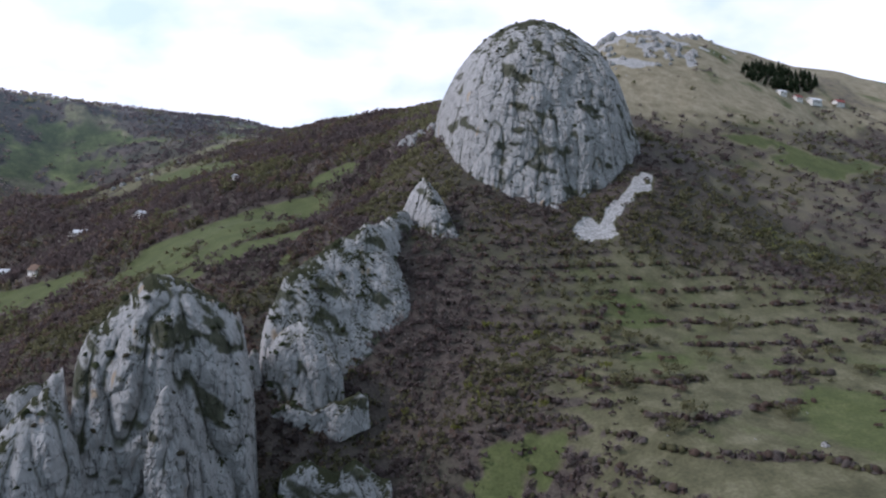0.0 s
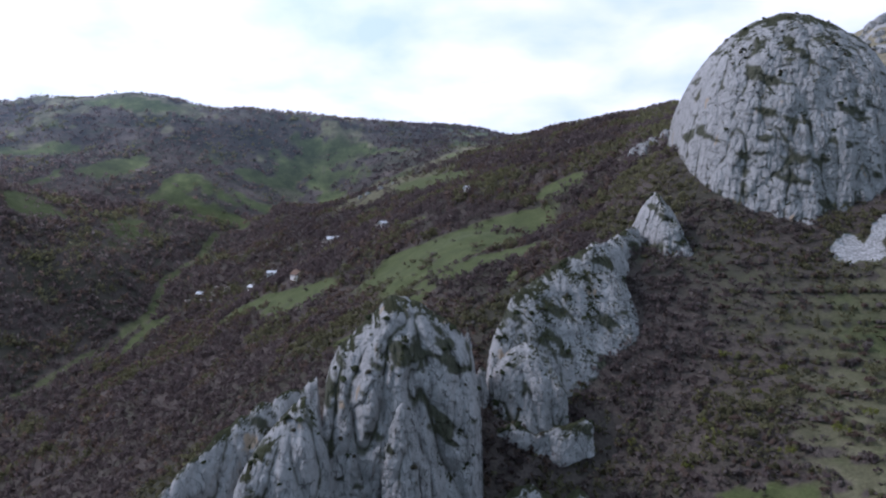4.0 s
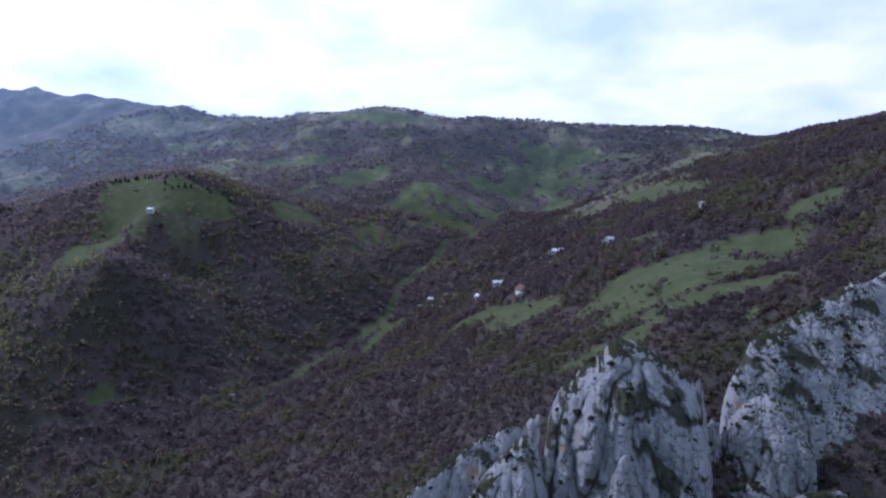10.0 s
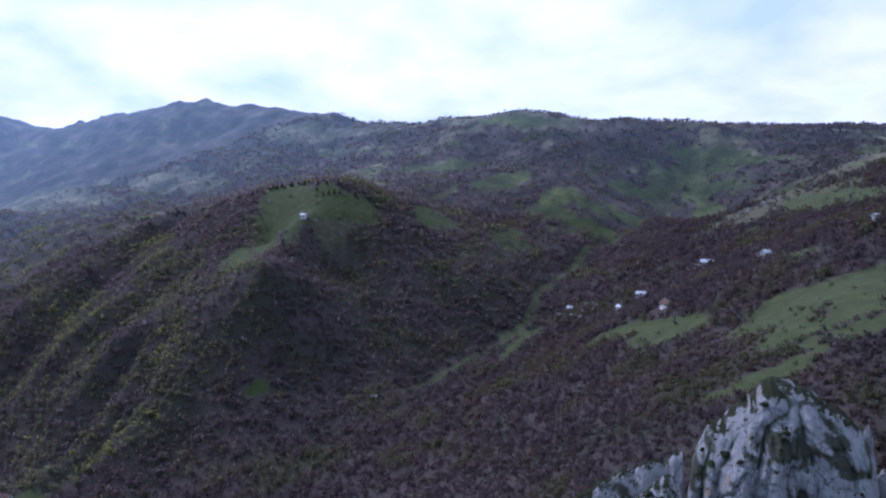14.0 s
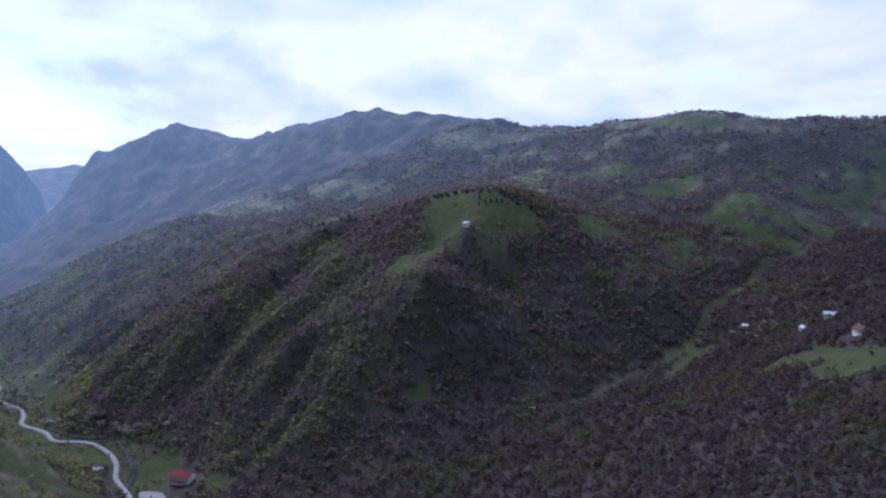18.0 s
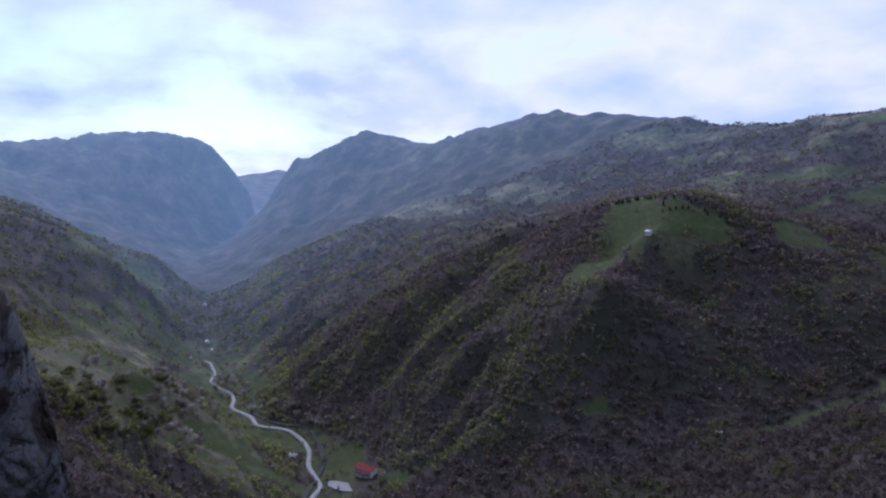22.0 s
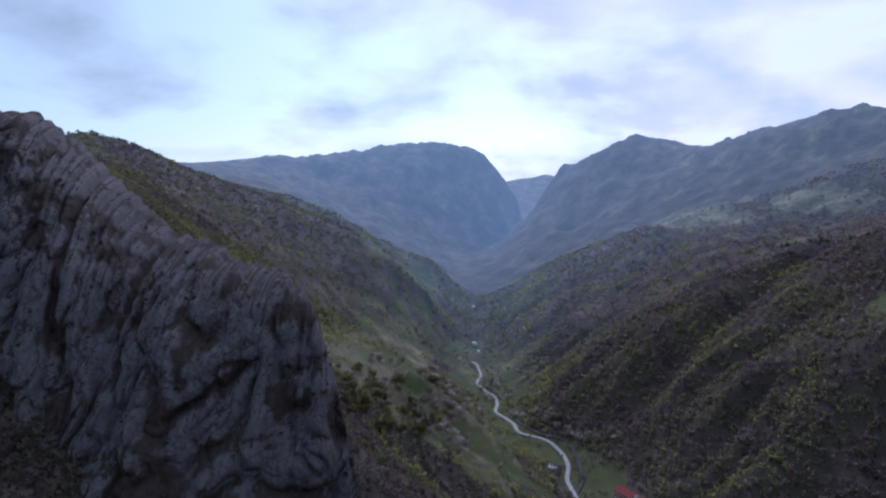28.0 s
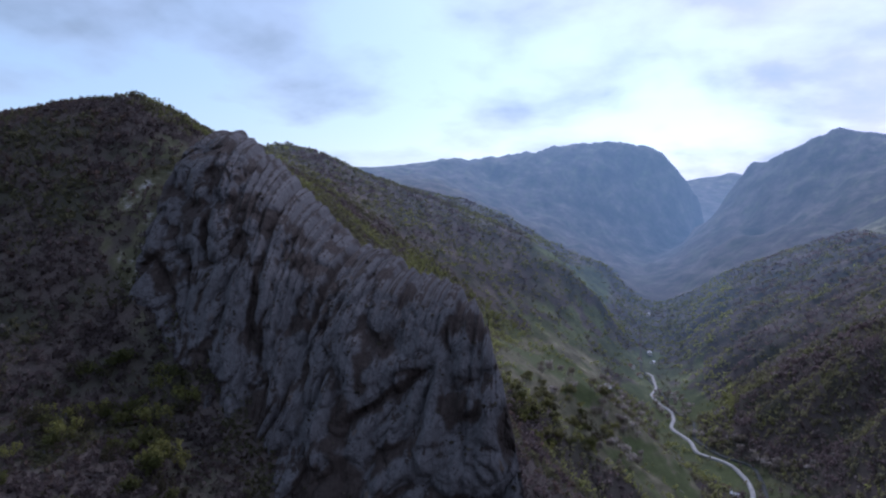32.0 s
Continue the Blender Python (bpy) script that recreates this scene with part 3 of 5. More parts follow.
def cover(x, y, z):
    """The land's cover: meadow, wood, stone and dry straw, which also holds painted-in sunlight."""
    r = np.hypot(x, y)
    mead = ellipses(x, y, MEADOWS)
    patch = fbm(x / 130, y / 130, 0 * x + 4.2, 4, 0.55)
    small = fbm(x / 28, y / 28, 0 * x + 7.7, 3, 0.55)
    field = field_zone(x, y)
    east = step01(-10, 60, x - 0.02 * y) * step01(340, 400, y)
    hills = step01(640, 860, r) * (x < -100) * (y > 330) * step01(-80, 0, z)
    west = step01(1350, 1700, -x)
    dry = ellipses(x, y, DRY_SLOPES, 46.0)
    wood = np.clip(0.95 + 0.5 * small, 0, 1)
    open_land = step01(-0.10, 0.26, -patch + 0.5 * small - 0.10 - 0.25 * west)
    wood = wood * (1 - hills * (1 - 0.25 * west)) + hills * (1 - 0.25 * west) * (1 - 0.85 * open_land)
    wood = wood * (1 - 0.85 * dry)
    wood = wood * (1 - field) + field * np.clip(0.95 * riser(x, y, z) * step01(-0.3, 0.0, small) + 0.7 * step01(0.1, 0.35, patch + 0.5 * small) + 0.55 * (1 - step01(25, 85, x - 0.2 * (y - 240))) - step01(60, 160, x) * 0.2, 0, 1)
    up_east = np.maximum(east * step01(35, 85, z), 0.4 * step01(90, 160, x) * step01(300, 360, y) * step01(-50, -15, z))
    wood = wood * (1 - up_east) + up_east * step01(0.08, 0.35, small + patch) * 0.5
    south = step01(0, 80, -x - 560) * (y < -20) * step01(-60, 0, 40 - y) * (1 - step01(-120, 0, z)) * (x > -1250)
    wood = wood * (1 - 0.7 * south * step01(-0.25, 0.1, small))
    sunny = ellipses(x, y, SUNNY, 30.0)
    wood = wood * (1 - sunny * (0.9 - 0.6 * step01(0.0, 0.3, small + 0.3 * patch)))
    flat = 1 - step01(10, 40, line_distance(x, y, RIVER))
    wood = wood * (1 - 0.75 * flat * (x < -560) * (1 - step01(1150, 1500, -x)))
    bank = (1 - step01(2, 8, line_distance(x, y, STREAM) + 5 * small)) * step01(330, 420, y)
    wood = wood * (1 - 0.95 * bank)
    wood = wood * (1 - mead * (0.97 - 0.5 * step01(0.2, 0.4, small)))
    green = np.maximum(mead, hills * (1 - west) * open_land * step01(-0.1, 0.25, fbm(x / 95, y / 95, 0 * x + 31, 2) + 0.1))
    green = np.maximum(green, south * 0.75 * step01(-0.2, 0.15, small))
    green = green * (1 - sunny) + sunny * step01(-0.25, 0.3, small + patch + 0.6 * mead - 0.12) * 0.9
    green = np.maximum(green, flat * 0.7 * (x < -560) * (1 - step01(1150, 1400, -x)))
    green = np.maximum(green, field * step01(0.15, 0.4, small - 0.4 * patch) * 0.5)
    green = np.maximum(green, 0.7 * bank)
    stone = np.maximum(ellipses(x, y, SCREE, 9.0) * step01(-0.5, 0.0, fbm(x / 5, y / 5, 0 * x + 3, 2) + 0.15), ellipses(x, y, ROCKY, 34.0) * step01(-0.05, 0.2, small + 0.5 * fbm(x / 9, y / 9, 0 * x, 2)))
    stone = np.maximum(stone, step01(1100, 1500, -x) * (x > -1800) * (y > 300) * step01(60, 150, z) * step01(0.2, 0.45, ridged(x / 90, y / 90, z / 200, 3) - 0.55) * 0.2)
    stone = np.maximum(stone, step01(1350, 1800, -x) * step01(-60, 160, z) * step01(0.2, 0.7, ridged(x / 150, y / 60, z / 260, 3) - 0.55) * 0.22)
    bare = ellipses(x, y, [(-462, -440, 75, 45, 48), (-430, -400, 60, 60, 40)]) * step01(-0.3, 0.15, small)
    stone = np.maximum(stone, 0.42 * bare)
    wood = wood * (1 - 0.2 * bare)
    # pale straw paints in sunlight on bank and east slope, haze-light on the hills
    sunlit_straw = np.maximum(np.maximum(np.maximum(up_east, 0.26 * sunny), 0.14 * dry), hills * (0.12 + 0.25 * step01(45, 110, z)) * step01(-0.3, 0.3, small))
    return green, wood * (1 - stone), stone, sunlit_straw


def build_ground():
    az = np.radians(np.concatenate([np.linspace(-40, 152, 780, endpoint=False), np.linspace(152, 320, 90, endpoint=False)]))
    rad = np.concatenate([[0.5, 20, 45], np.geomspace(70, 4950, 400)])
    a, r = np.meshgrid(az, rad, indexing="ij")
    x, y = (-np.sin(a) * r).ravel(), (np.cos(a) * r).ravel()
    z = ground(x, y)
    na, nr = len(az), len(rad)
    i, j = np.meshgrid(np.arange(na), np.arange(nr - 1), indexing="ij")
    k = (i + 1) % na
    faces = np.stack([i * nr + j, k * nr + j, k * nr + j + 1, i * nr + j + 1], -1).reshape(-1, 4)[:, ::-1]
    grid = z.reshape(na, nr)
    steep = np.hypot(np.gradient(grid, axis=1) / np.gradient(rad)[None, :], np.gradient(grid, axis=0) / (np.gradient(az)[:, None] * rad[None, :])).ravel()
    spots = np.stack([x, y, z], 1)
    mid = spots[faces].mean(1)
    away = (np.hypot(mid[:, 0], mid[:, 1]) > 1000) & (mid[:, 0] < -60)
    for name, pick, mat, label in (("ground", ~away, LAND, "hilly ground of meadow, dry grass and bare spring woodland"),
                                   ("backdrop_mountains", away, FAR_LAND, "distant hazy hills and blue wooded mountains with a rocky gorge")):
        used, again = np.unique(faces[pick], return_inverse=True)
        me = mesh_of(name, spots[used], again.reshape(-1, 4), mat)
        green, wood, stone, sunlit_straw = cover(x[used], y[used], z[used])
        bare = step01(0.62, 1.05, steep[used] + 0.35 * fbm(x[used] / 60, y[used] / 60, z[used] / 160, 3)) * step01(1300, 1700, -x[used])
        stone = np.maximum(stone, 0.24 * bare)
        paint(me, "cover", np.stack([green, wood * (1 - stone), stone, sunlit_straw], 1))
        tagged(new(name, me), label, "ground" if name == "ground" else "mountains", kind="structure")


build_ground()



# ---- rock formations ----
def blocks(x, y, z, size, tall, seed):
    """Faceted blocks: each place belongs to the nearest of some scattered hearts and lies on that block's tilted face. Offset and depth of the joint."""
    p = np.stack([x / size + seed, y / size, z / (size * tall)], -1)
    cell = np.floor(p).astype(int)
    best, second, out = np.full(x.shape, 9.0), np.full(x.shape, 9.0), np.zeros(x.shape)
    for a in (-1, 0, 1):
        for b in (-1, 0, 1):
            for c in (-1, 0, 1):
                q = cell + np.array((a, b, c))
                h = PERM[PERM[PERM[q[..., 0] & 255] + (q[..., 1] & 255)] + (q[..., 2] & 255)]
                g, k = GRAD[h], GRAD[(h * 7 + 31) & 255]
                way = p - (q + 0.5 + 0.42 * g)
                dist = (way ** 2).sum(-1)
                near = dist < best
                second = np.where(near, best, np.minimum(second, dist))
                out = np.where(near, 0.55 * g[..., 0] + (way * k).sum(-1), out)
                best = np.where(near, dist, best)
    return out, np.sqrt(second) - np.sqrt(best)


def weather(x, y, z, size, seed, deep=1.0, span=0.0, run=None):
    """Relief of limestone in metres, outwards: broad upright ribs and clefts a span apart, flutes, ledges, joints and small blocks."""
    span = span or 2.6 * size
    wob = 0.35 * size * fbm(x / (2.2 * size), y / (2.2 * size), z / (3.0 * size) + seed, 3, 0.5)
    u, w = x + wob, y - wob
    p, q, tall = (u, w, 4.5) if run is None else (run + wob, 0.5 * w, 1.5)
    big = fbm(u / (2.2 * span) + seed, w / (2.2 * span), z / (3.2 * span), 2, 0.5)
    rib = 1 - np.minimum(2.3 * np.abs(pnoise(p / span + 1.3, q / span + seed, z / (tall * span))), 1.0)
    half = 1 - np.minimum(2.4 * np.abs(pnoise(p / (0.45 * span) + 7.7, q / (0.45 * span) + seed, z / (0.4 * tall * span))), 1.0)
    flute = 1 - np.minimum(2.4 * np.abs(pnoise(u / (0.8 * size) + 3, w / (0.8 * size) + seed, z / (2.2 * size))), 1.0)
    fine = ridged(u / (0.36 * size), w / (0.36 * size) + seed, z / (0.9 * size), 3, 0.55)
    one, joint = blocks(u, w, z + 0.4 * x, size * 0.6, 1.9, seed)
    step = (z + 0.35 * x + 0.9 * wob + 2.2 * size * fbm(x / (3 * size), y / (3 * size), 0 * x + seed, 2)) / (1.9 * size)
    ledge = (step - np.floor(step)) ** 2.0
    d = deep * span * (0.30 * (0.45 - rib ** 1.7) + 0.11 * (0.4 - half ** 2)) + 0.36 * span * big
    d = d + size * (0.13 * (0.4 - flute ** 2) + 0.045 * (fine - 0.7) + 0.12 * one - 0.12 * ledge - 0.07 * (1 - step01(0, 0.10, joint)))
    return d, flute, fine, 1 - np.maximum(rib, 0.8 * half)


LEDGES = []


def shell(name, x, y, z, parent, mat):
    """A mesh over a grid of places that closes round its first axis."""
    nu, nv = x.shape
    i, j = np.meshgrid(np.arange(nu), np.arange(nv - 1), indexing="ij")
    n = (i + 1) % nu
    faces = np.stack([i * nv + j, n * nv + j, n * nv + j + 1, i * nv + j + 1], -1).reshape(-1, 4)
    p = np.stack([x.ravel(), y.ravel(), z.ravel()], 1)
    across = np.cross(p[faces[:, 2]] - p[faces[:, 0]], p[faces[:, 3]] - p[faces[:, 1]])
    flat = across[:, 2] / np.maximum(np.linalg.norm(across, axis=1), 1e-9)
    LEDGES.append(p[faces].mean(1)[flat > 0.5])
    return child(new(name, mesh_of(name, np.stack([x.ravel(), y.ravel(), z.ravel()], 1), faces, mat, False)), parent)


def overgrown(ob, x, y, z, rib):
    """Brush in the hollows between the ribs of the shady rock, bands of turf on the pale rocks, and a darker tone in
    their clefts.
    """
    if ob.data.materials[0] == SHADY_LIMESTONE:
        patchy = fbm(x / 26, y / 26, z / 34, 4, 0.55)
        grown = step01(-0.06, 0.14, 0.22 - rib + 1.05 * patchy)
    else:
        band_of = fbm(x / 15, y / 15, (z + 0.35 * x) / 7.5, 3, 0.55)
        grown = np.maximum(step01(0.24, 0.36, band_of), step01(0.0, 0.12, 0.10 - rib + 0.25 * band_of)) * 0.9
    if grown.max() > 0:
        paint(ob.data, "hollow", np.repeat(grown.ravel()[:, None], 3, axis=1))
    return ob


def crag(parent, cx, cy, rx, ry, base, top, turn=0.0, mat=None, grain=1.0, power=(3.2, 0.6), name="buttress", seed=0.0, size=4.0):
    """One rounded mass of weathered limestone."""
    h = top - base
    nu = int(max(20, min(260, 2 * math.pi * max(rx, ry) / grain)))
    nv = int(max(9, min(150, h / grain)))
    u, v = np.meshgrid(np.linspace(0, 2 * math.pi, nu, endpoint=False), np.linspace(0, 1, nv), indexing="ij")
    v = 1 - (1 - v) ** 1.35
    k = np.clip(1 - v ** power[0], 0, 1) ** power[1] * (1 + 0.12 * (1 - v))
    c, s = np.cos(u), np.sin(u)
    ct, st = math.cos(radians(turn)), math.sin(radians(turn))
    lx, ly = rx * k * c, ry * k * s
    x, y = cx + lx * ct - ly * st, cy + lx * st + ly * ct
    z = base + h * v
    size = min(size, 0.45 * min(rx, ry))
    d, flute, crack, rib = weather(x, y, z, size, seed)
    d = d * np.clip(k * 2.5, 0.1, 1)
    x, y = x + d * (c * ct - s * st), y + d * (c * st + s * ct)
    z = z + size * (0.15 * (flute - 0.6) + 0.04 * crack) * v ** 3
    return overgrown(shell(name, x, y, z, parent, mat or LIMESTONE), x, y, z, rib)


def rock_wall(parent, crest, base, right, left, mat=None, grain=1.0, name="main_mass", size=4.0, seed=0.0, steep=0.45, deep=1.0):
    """A wall of limestone under a crest line (x, y, z), with its half widths at the base to the right and left of the line."""
    pts = np.array(along(crest, grain))
    pts[:, 2] += 0.25 * size * fbm(pts[:, 0] / (1.6 * size), pts[:, 1] / (1.6 * size), 0 * pts[:, 0] + seed, 3, 0.6) * 4
    way = np.gradient(pts[:, :2], axis=0)
    for _ in range(6):
        way[1:-1] = (way[:-2] + way[1:-1] + way[2:]) / 3
    way /= np.linalg.norm(way, axis=1)[:, None]
    rows, caps = [], int(max(6, 3.1 * min(right, left) / grain))
    for k in range(len(pts)):
        rows.append((*pts[k], way[k, 1], -way[k, 0], right))
    for k in range(1, caps):
        a = math.pi * k / caps
        o = math.cos(a) * np.array((way[-1, 1], -way[-1, 0])) + math.sin(a) * way[-1]
        rows.append((*pts[-1], *o, right + (left - right) * k / caps))
    for k in range(len(pts) - 1, -1, -1):
        rows.append((*pts[k], -way[k, 1], way[k, 0], left))
    for k in range(1, caps):
        a = math.pi * k / caps
        o = -math.cos(a) * np.array((way[0, 1], -way[0, 0])) - math.sin(a) * way[0]
        rows.append((*pts[0], *o, left + (right - left) * k / caps))
    rows = np.array(rows)
    nv = int(min(160, (pts[:, 2].max() - base) / grain))
    v = np.linspace(0, 1, nv)[None, :]
    v = 1 - (1 - v) ** 1.25
    f = steep * np.clip(1 - v ** 9, 0, 1) ** 0.6 + (1 - steep) * (1 - v)
    x, y = rows[:, 0:1] + rows[:, 3:4] * rows[:, 5:6] * f, rows[:, 1:2] + rows[:, 4:5] * rows[:, 5:6] * f
    z = base + (rows[:, 2:3] - base) * v
    d, flute, crack, rib = weather(x, y, z, size, seed, deep)
    d = d * np.clip(f * 5, 0.05, 1)
    x, y = x + d * rows[:, 3:4], y + d * rows[:, 4:5]
    z = z + size * (0.12 * (flute - 0.6) + 0.03 * crack) * v ** 4
    return overgrown(shell(name, x, y, z, parent, mat or LIMESTONE), x, y, z, rib)


def rock_face(parent, crest, foot, back, sink=12.0, mat=None, grain=1.0, name="main_mass", size=4.0, seed=0.0, steep=0.5, deep=1.0, rough=1.0, span=0.0, sloping=False):
    """A face of limestone from a crest line down to the line of its foot, closed behind by a wall that stands back from the crest."""
    n = max(12, int(sum((Vector(b) - Vector(a)).length for a, b in zip(crest[:-1], crest[1:])) / grain))
    at = np.linspace(0, len(crest) - 1, n)
    top, low = (np.stack([np.interp(at, np.arange(len(line)), np.array(line, float)[:, k]) for k in range(3)], 1) for line in (crest, foot))
    for _ in range(int(2.5 * size / grain)):
        for line in (top, low):
            line[1:-1] = (line[:-2] + 2 * line[1:-1] + line[2:]) / 4
    jag = fbm(top[:, 0] / (1.7 * size), top[:, 1] / (1.7 * size), 0 * at + seed, 3, 0.45)
    top[:, 2] += rough * 0.8 * size * np.minimum(jag, 0.5 * jag)
    out = (low - top)[:, :2]
    unit = out / np.linalg.norm(out, axis=1)[:, None]
    rows = [np.concatenate([top, out, unit, low[:, 2:] - sink], 1)]
    behind = np.concatenate([top, -unit * back, -unit, low[:, 2:] - sink], 1)
    ends = []
    for k, way in ((n - 1, top[n - 1] - top[n - 3]), (0, top[0] - top[2])):
        way = way[:2] / np.linalg.norm(way[:2])
        wide = 0.5 * (back + np.linalg.norm(out[k]))
        cap = []
        for q in range(1, 14):
            a = math.pi * q / 14
            o = math.cos(a / 2) ** 2 * out[k] - math.sin(a / 2) ** 2 * unit[k] * back + math.sin(a) * 0.22 * wide * way
            cap.append(np.concatenate([top[k], o, o / np.linalg.norm(o), [low[k, 2] - sink]]))
        ends.append(np.array(cap))
    rows = np.concatenate([rows[0], ends[0], behind[::-1], ends[1][::-1]])
    nv = int(max(12, min(230, (np.linalg.norm(low - top, axis=1).max() + sink) / grain)))
    v = np.linspace(0, 1, nv)[None, :]
    f = steep * np.clip(1 - v ** 7, 0, 1) ** 0.6 + (1 - steep) * (1 - v)
    x, y = rows[:, 0:1] + rows[:, 3:4] * f, rows[:, 1:2] + rows[:, 4:5] * f
    z = rows[:, 7:8] + (rows[:, 2:3] - rows[:, 7:8]) * v
    mid = rows[:, :2] + 0.4 * rows[:, 3:5]
    run = np.concatenate([[0], np.cumsum(np.linalg.norm(np.diff(mid, axis=0), axis=1))])[:, None] + 26 * fbm(x / 60, y / 60, z / 60, 3, 0.5)
    d, flute, crack, rib = weather(x, y, z, size, seed, deep, span, run if sloping else None)
    d = d * np.clip((1 - v) * 7, 0.08, 1)
    x, y = x + d * rows[:, 5:6], y + d * rows[:, 6:7]
    z = z + size * (0.12 * (0.5 - flute) + 0.03 * crack) * v ** 6
    return overgrown(shell(name, x, y, z, parent, mat or LIMESTONE), x, y, z, rib)


def buttresses(top, masses, mat=None, grain=1.0, size=4.0):
    for k, (cx, cy, rx, ry, base, peak, turn) in enumerate(masses):
        crag(top, cx, cy, rx, ry, base, peak, turn, mat, grain, seed=1.7 * k + 0.4, size=size)


def rock(name, label):
    return thing(name, Matrix(), label, "rock formation")


dome = rock("dome_rock", "huge grey limestone dome with grassy ledges on the ridge")
rock_face(dome, [(1, 424, 39), (1, 428, 51), (3, 434, 69), (10, 438, 85), (19, 442, 97), (30, 445, 107), (41, 447, 113), (54, 447, 116), (65, 445, 114), (78, 442, 108), (95, 436, 95), (106, 429, 77), (111, 424, 59), (115, 418, 42)],
          [(4, 398, 20), (9, 388, 14), (20, 375, 4), (29, 368, -2), (36, 364, -5), (45, 363, -7), (52, 363, -6), (60, 365, -4), (68, 368, -1), (77, 372, 2), (90, 377, 4), (99, 386, 11), (107, 394, 19), (113, 405, 26)], 50, 16, None, 0.9, size=4.2, seed=0.3, steep=0.6, deep=0.6, rough=0.4, span=12.0)
buttresses(dome, [(20, 404, 9, 9, -25, 28, 20), (102, 412, 8, 10, -20, 46, 10)], grain=0.9, size=4)
spire = rock("spire_rock", "tall fluted grey limestone spire with dark shrubs on its ledges")
rock_face(spire, [(-102, 187, -57), (-103, 191, -47), (-103, 194, -41), (-101, 198, -35), (-97, 202, -31), (-93, 205, -26), (-89, 208, -20), (-85, 211, -21), (-80, 213, -23), (-74, 217, -28), (-68, 220, -33), (-64, 221, -40), (-62, 219, -49)],
          [(-93, 169, -113), (-92, 171, -113), (-91, 173, -114), (-88, 175, -114), (-84, 177, -114), (-79, 179, -113), (-74, 181, -112), (-70, 184, -112), (-66, 187, -112), (-62, 190, -113), (-58, 194, -114), (-56, 198, -115), (-55, 202, -117)], 12, 20, None, 0.5, size=3.0, seed=1.0, steep=0.6, deep=1.6, span=10.0)
rock_face(spire, [(-116, 162, -69), (-114, 169, -61), (-110, 176, -54), (-106, 183, -48), (-102, 184, -52), (-98, 182, -62)],
          [(-110, 149, -108), (-105, 155, -109), (-99, 160, -110), (-95, 163, -110), (-91, 167, -111), (-90, 168, -111)], 10, 20, None, 0.55, "buttress", 2.6, 4.0, 0.6, 1.0, 1.0, 7.0)
rock_face(spire, [(-138, 156, -73), (-134, 168, -65), (-130, 176, -59), (-124, 185, -53), (-117, 194, -51), (-111, 200, -47)],
          [(-130, 139, -110), (-125, 152, -115), (-119, 162, -119), (-114, 170, -122), (-108, 179, -124), (-103, 186, -126)], 9, 20, None, 0.6, "buttress", 2.6, 7.0, 0.4, 1.0, 1.4, 7.0)
buttresses(spire, [(-75, 186, 6, 7, -125, -49, 20)], grain=0.5, size=2.6)
slab = rock("slab_rock", "broad pale limestone slab with turf ledges")
rock_face(slab, [(-64, 242, -55), (-65, 254, -41), (-61, 269, -27), (-50, 288, -18), (-40, 300, -12), (-33, 310, -7), (-23, 311, -22), (-12, 298, -44)],
          [(-56, 231, -78), (-48, 237, -75), (-37, 246, -71), (-29, 258, -62), (-18, 269, -57), (-10, 274, -54), (-7, 280, -52), (-6, 286, -51)], 12, 12, None, 0.55, size=2.6, seed=2.4, steep=0.2, deep=0.3, span=9.0)
rock_face(slab, [(-62, 243, -50), (-58, 248, -45), (-52, 252, -41), (-44, 250, -47), (-37, 246, -57)],
          [(-59, 236, -63), (-53, 234, -68), (-47, 235, -70), (-40, 240, -66), (-35, 242, -60)], 7, 12, None, 0.5, "buttress", 2.4, 6.0, 0.5, 0.8, 0.8, 7.0)
rock_wall(slab, [(-34, 300, -10), (-28, 322, -8), (-20, 350, -3)], -60, 12, 9, grain=0.8, size=3.0, steep=0.5, seed=2.0, deep=0.7)
buttresses(slab, [(-66, 240, 4, 5, -100, -50, 0)], grain=0.5, size=2.6)
ledge = rock("ledge_rock", "low pale limestone ledge below the slab")
rock_face(ledge, [(-59, 233, -69), (-52, 234, -67), (-45, 234, -71), (-38, 237, -68), (-30, 242, -66), (-27, 243, -68)],
          [(-57, 228, -75), (-51, 228, -76), (-44, 230, -75), (-37, 232, -73), (-29, 237, -71), (-26, 239, -70)], 6, 8, None, 0.5, size=2.0, seed=8.0, steep=0.4, deep=0.8, span=6.0)
rock_face(ledge, [(-49, 208, -81), (-43, 212, -79), (-34, 213, -84), (-28, 215, -80), (-22, 216, -85), (-17, 216, -87)],
          [(-48, 197, -95), (-41, 200, -96), (-33, 201, -97), (-27, 203, -98), (-21, 205, -98), (-16, 207, -97)], 6, 8, None, 0.5, "lower_ledge", 2.0, 9.0, 0.4, 0.8, 1.0, 6.0)
needle = rock("needle_rock", "small pointed limestone needle in the saddle")
crag(needle, -70, 236, 2.2, 1.8, -56, -34.5, 0, grain=0.3, name="main_mass", power=(2.2, 0.8))
fin = rock("fin_rock", "leaning limestone fin with an ochre scar")
rock_face(fin, [(-23, 365, -8), (-17, 366, 7), (-10, 364, 15), (-2, 360, 5), (5, 352, -10)],
          [(-21, 360, -10), (-12, 344, -14), (-4, 334, -18), (3, 333, -21), (9, 338, -21)], 9, 10, None, 0.55, size=2.8, seed=5.0, steep=0.45)
buttresses(fin, [(14, 366, 7, 8, -30, 0, 0)], grain=0.8, size=3)
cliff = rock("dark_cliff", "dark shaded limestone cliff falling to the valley")
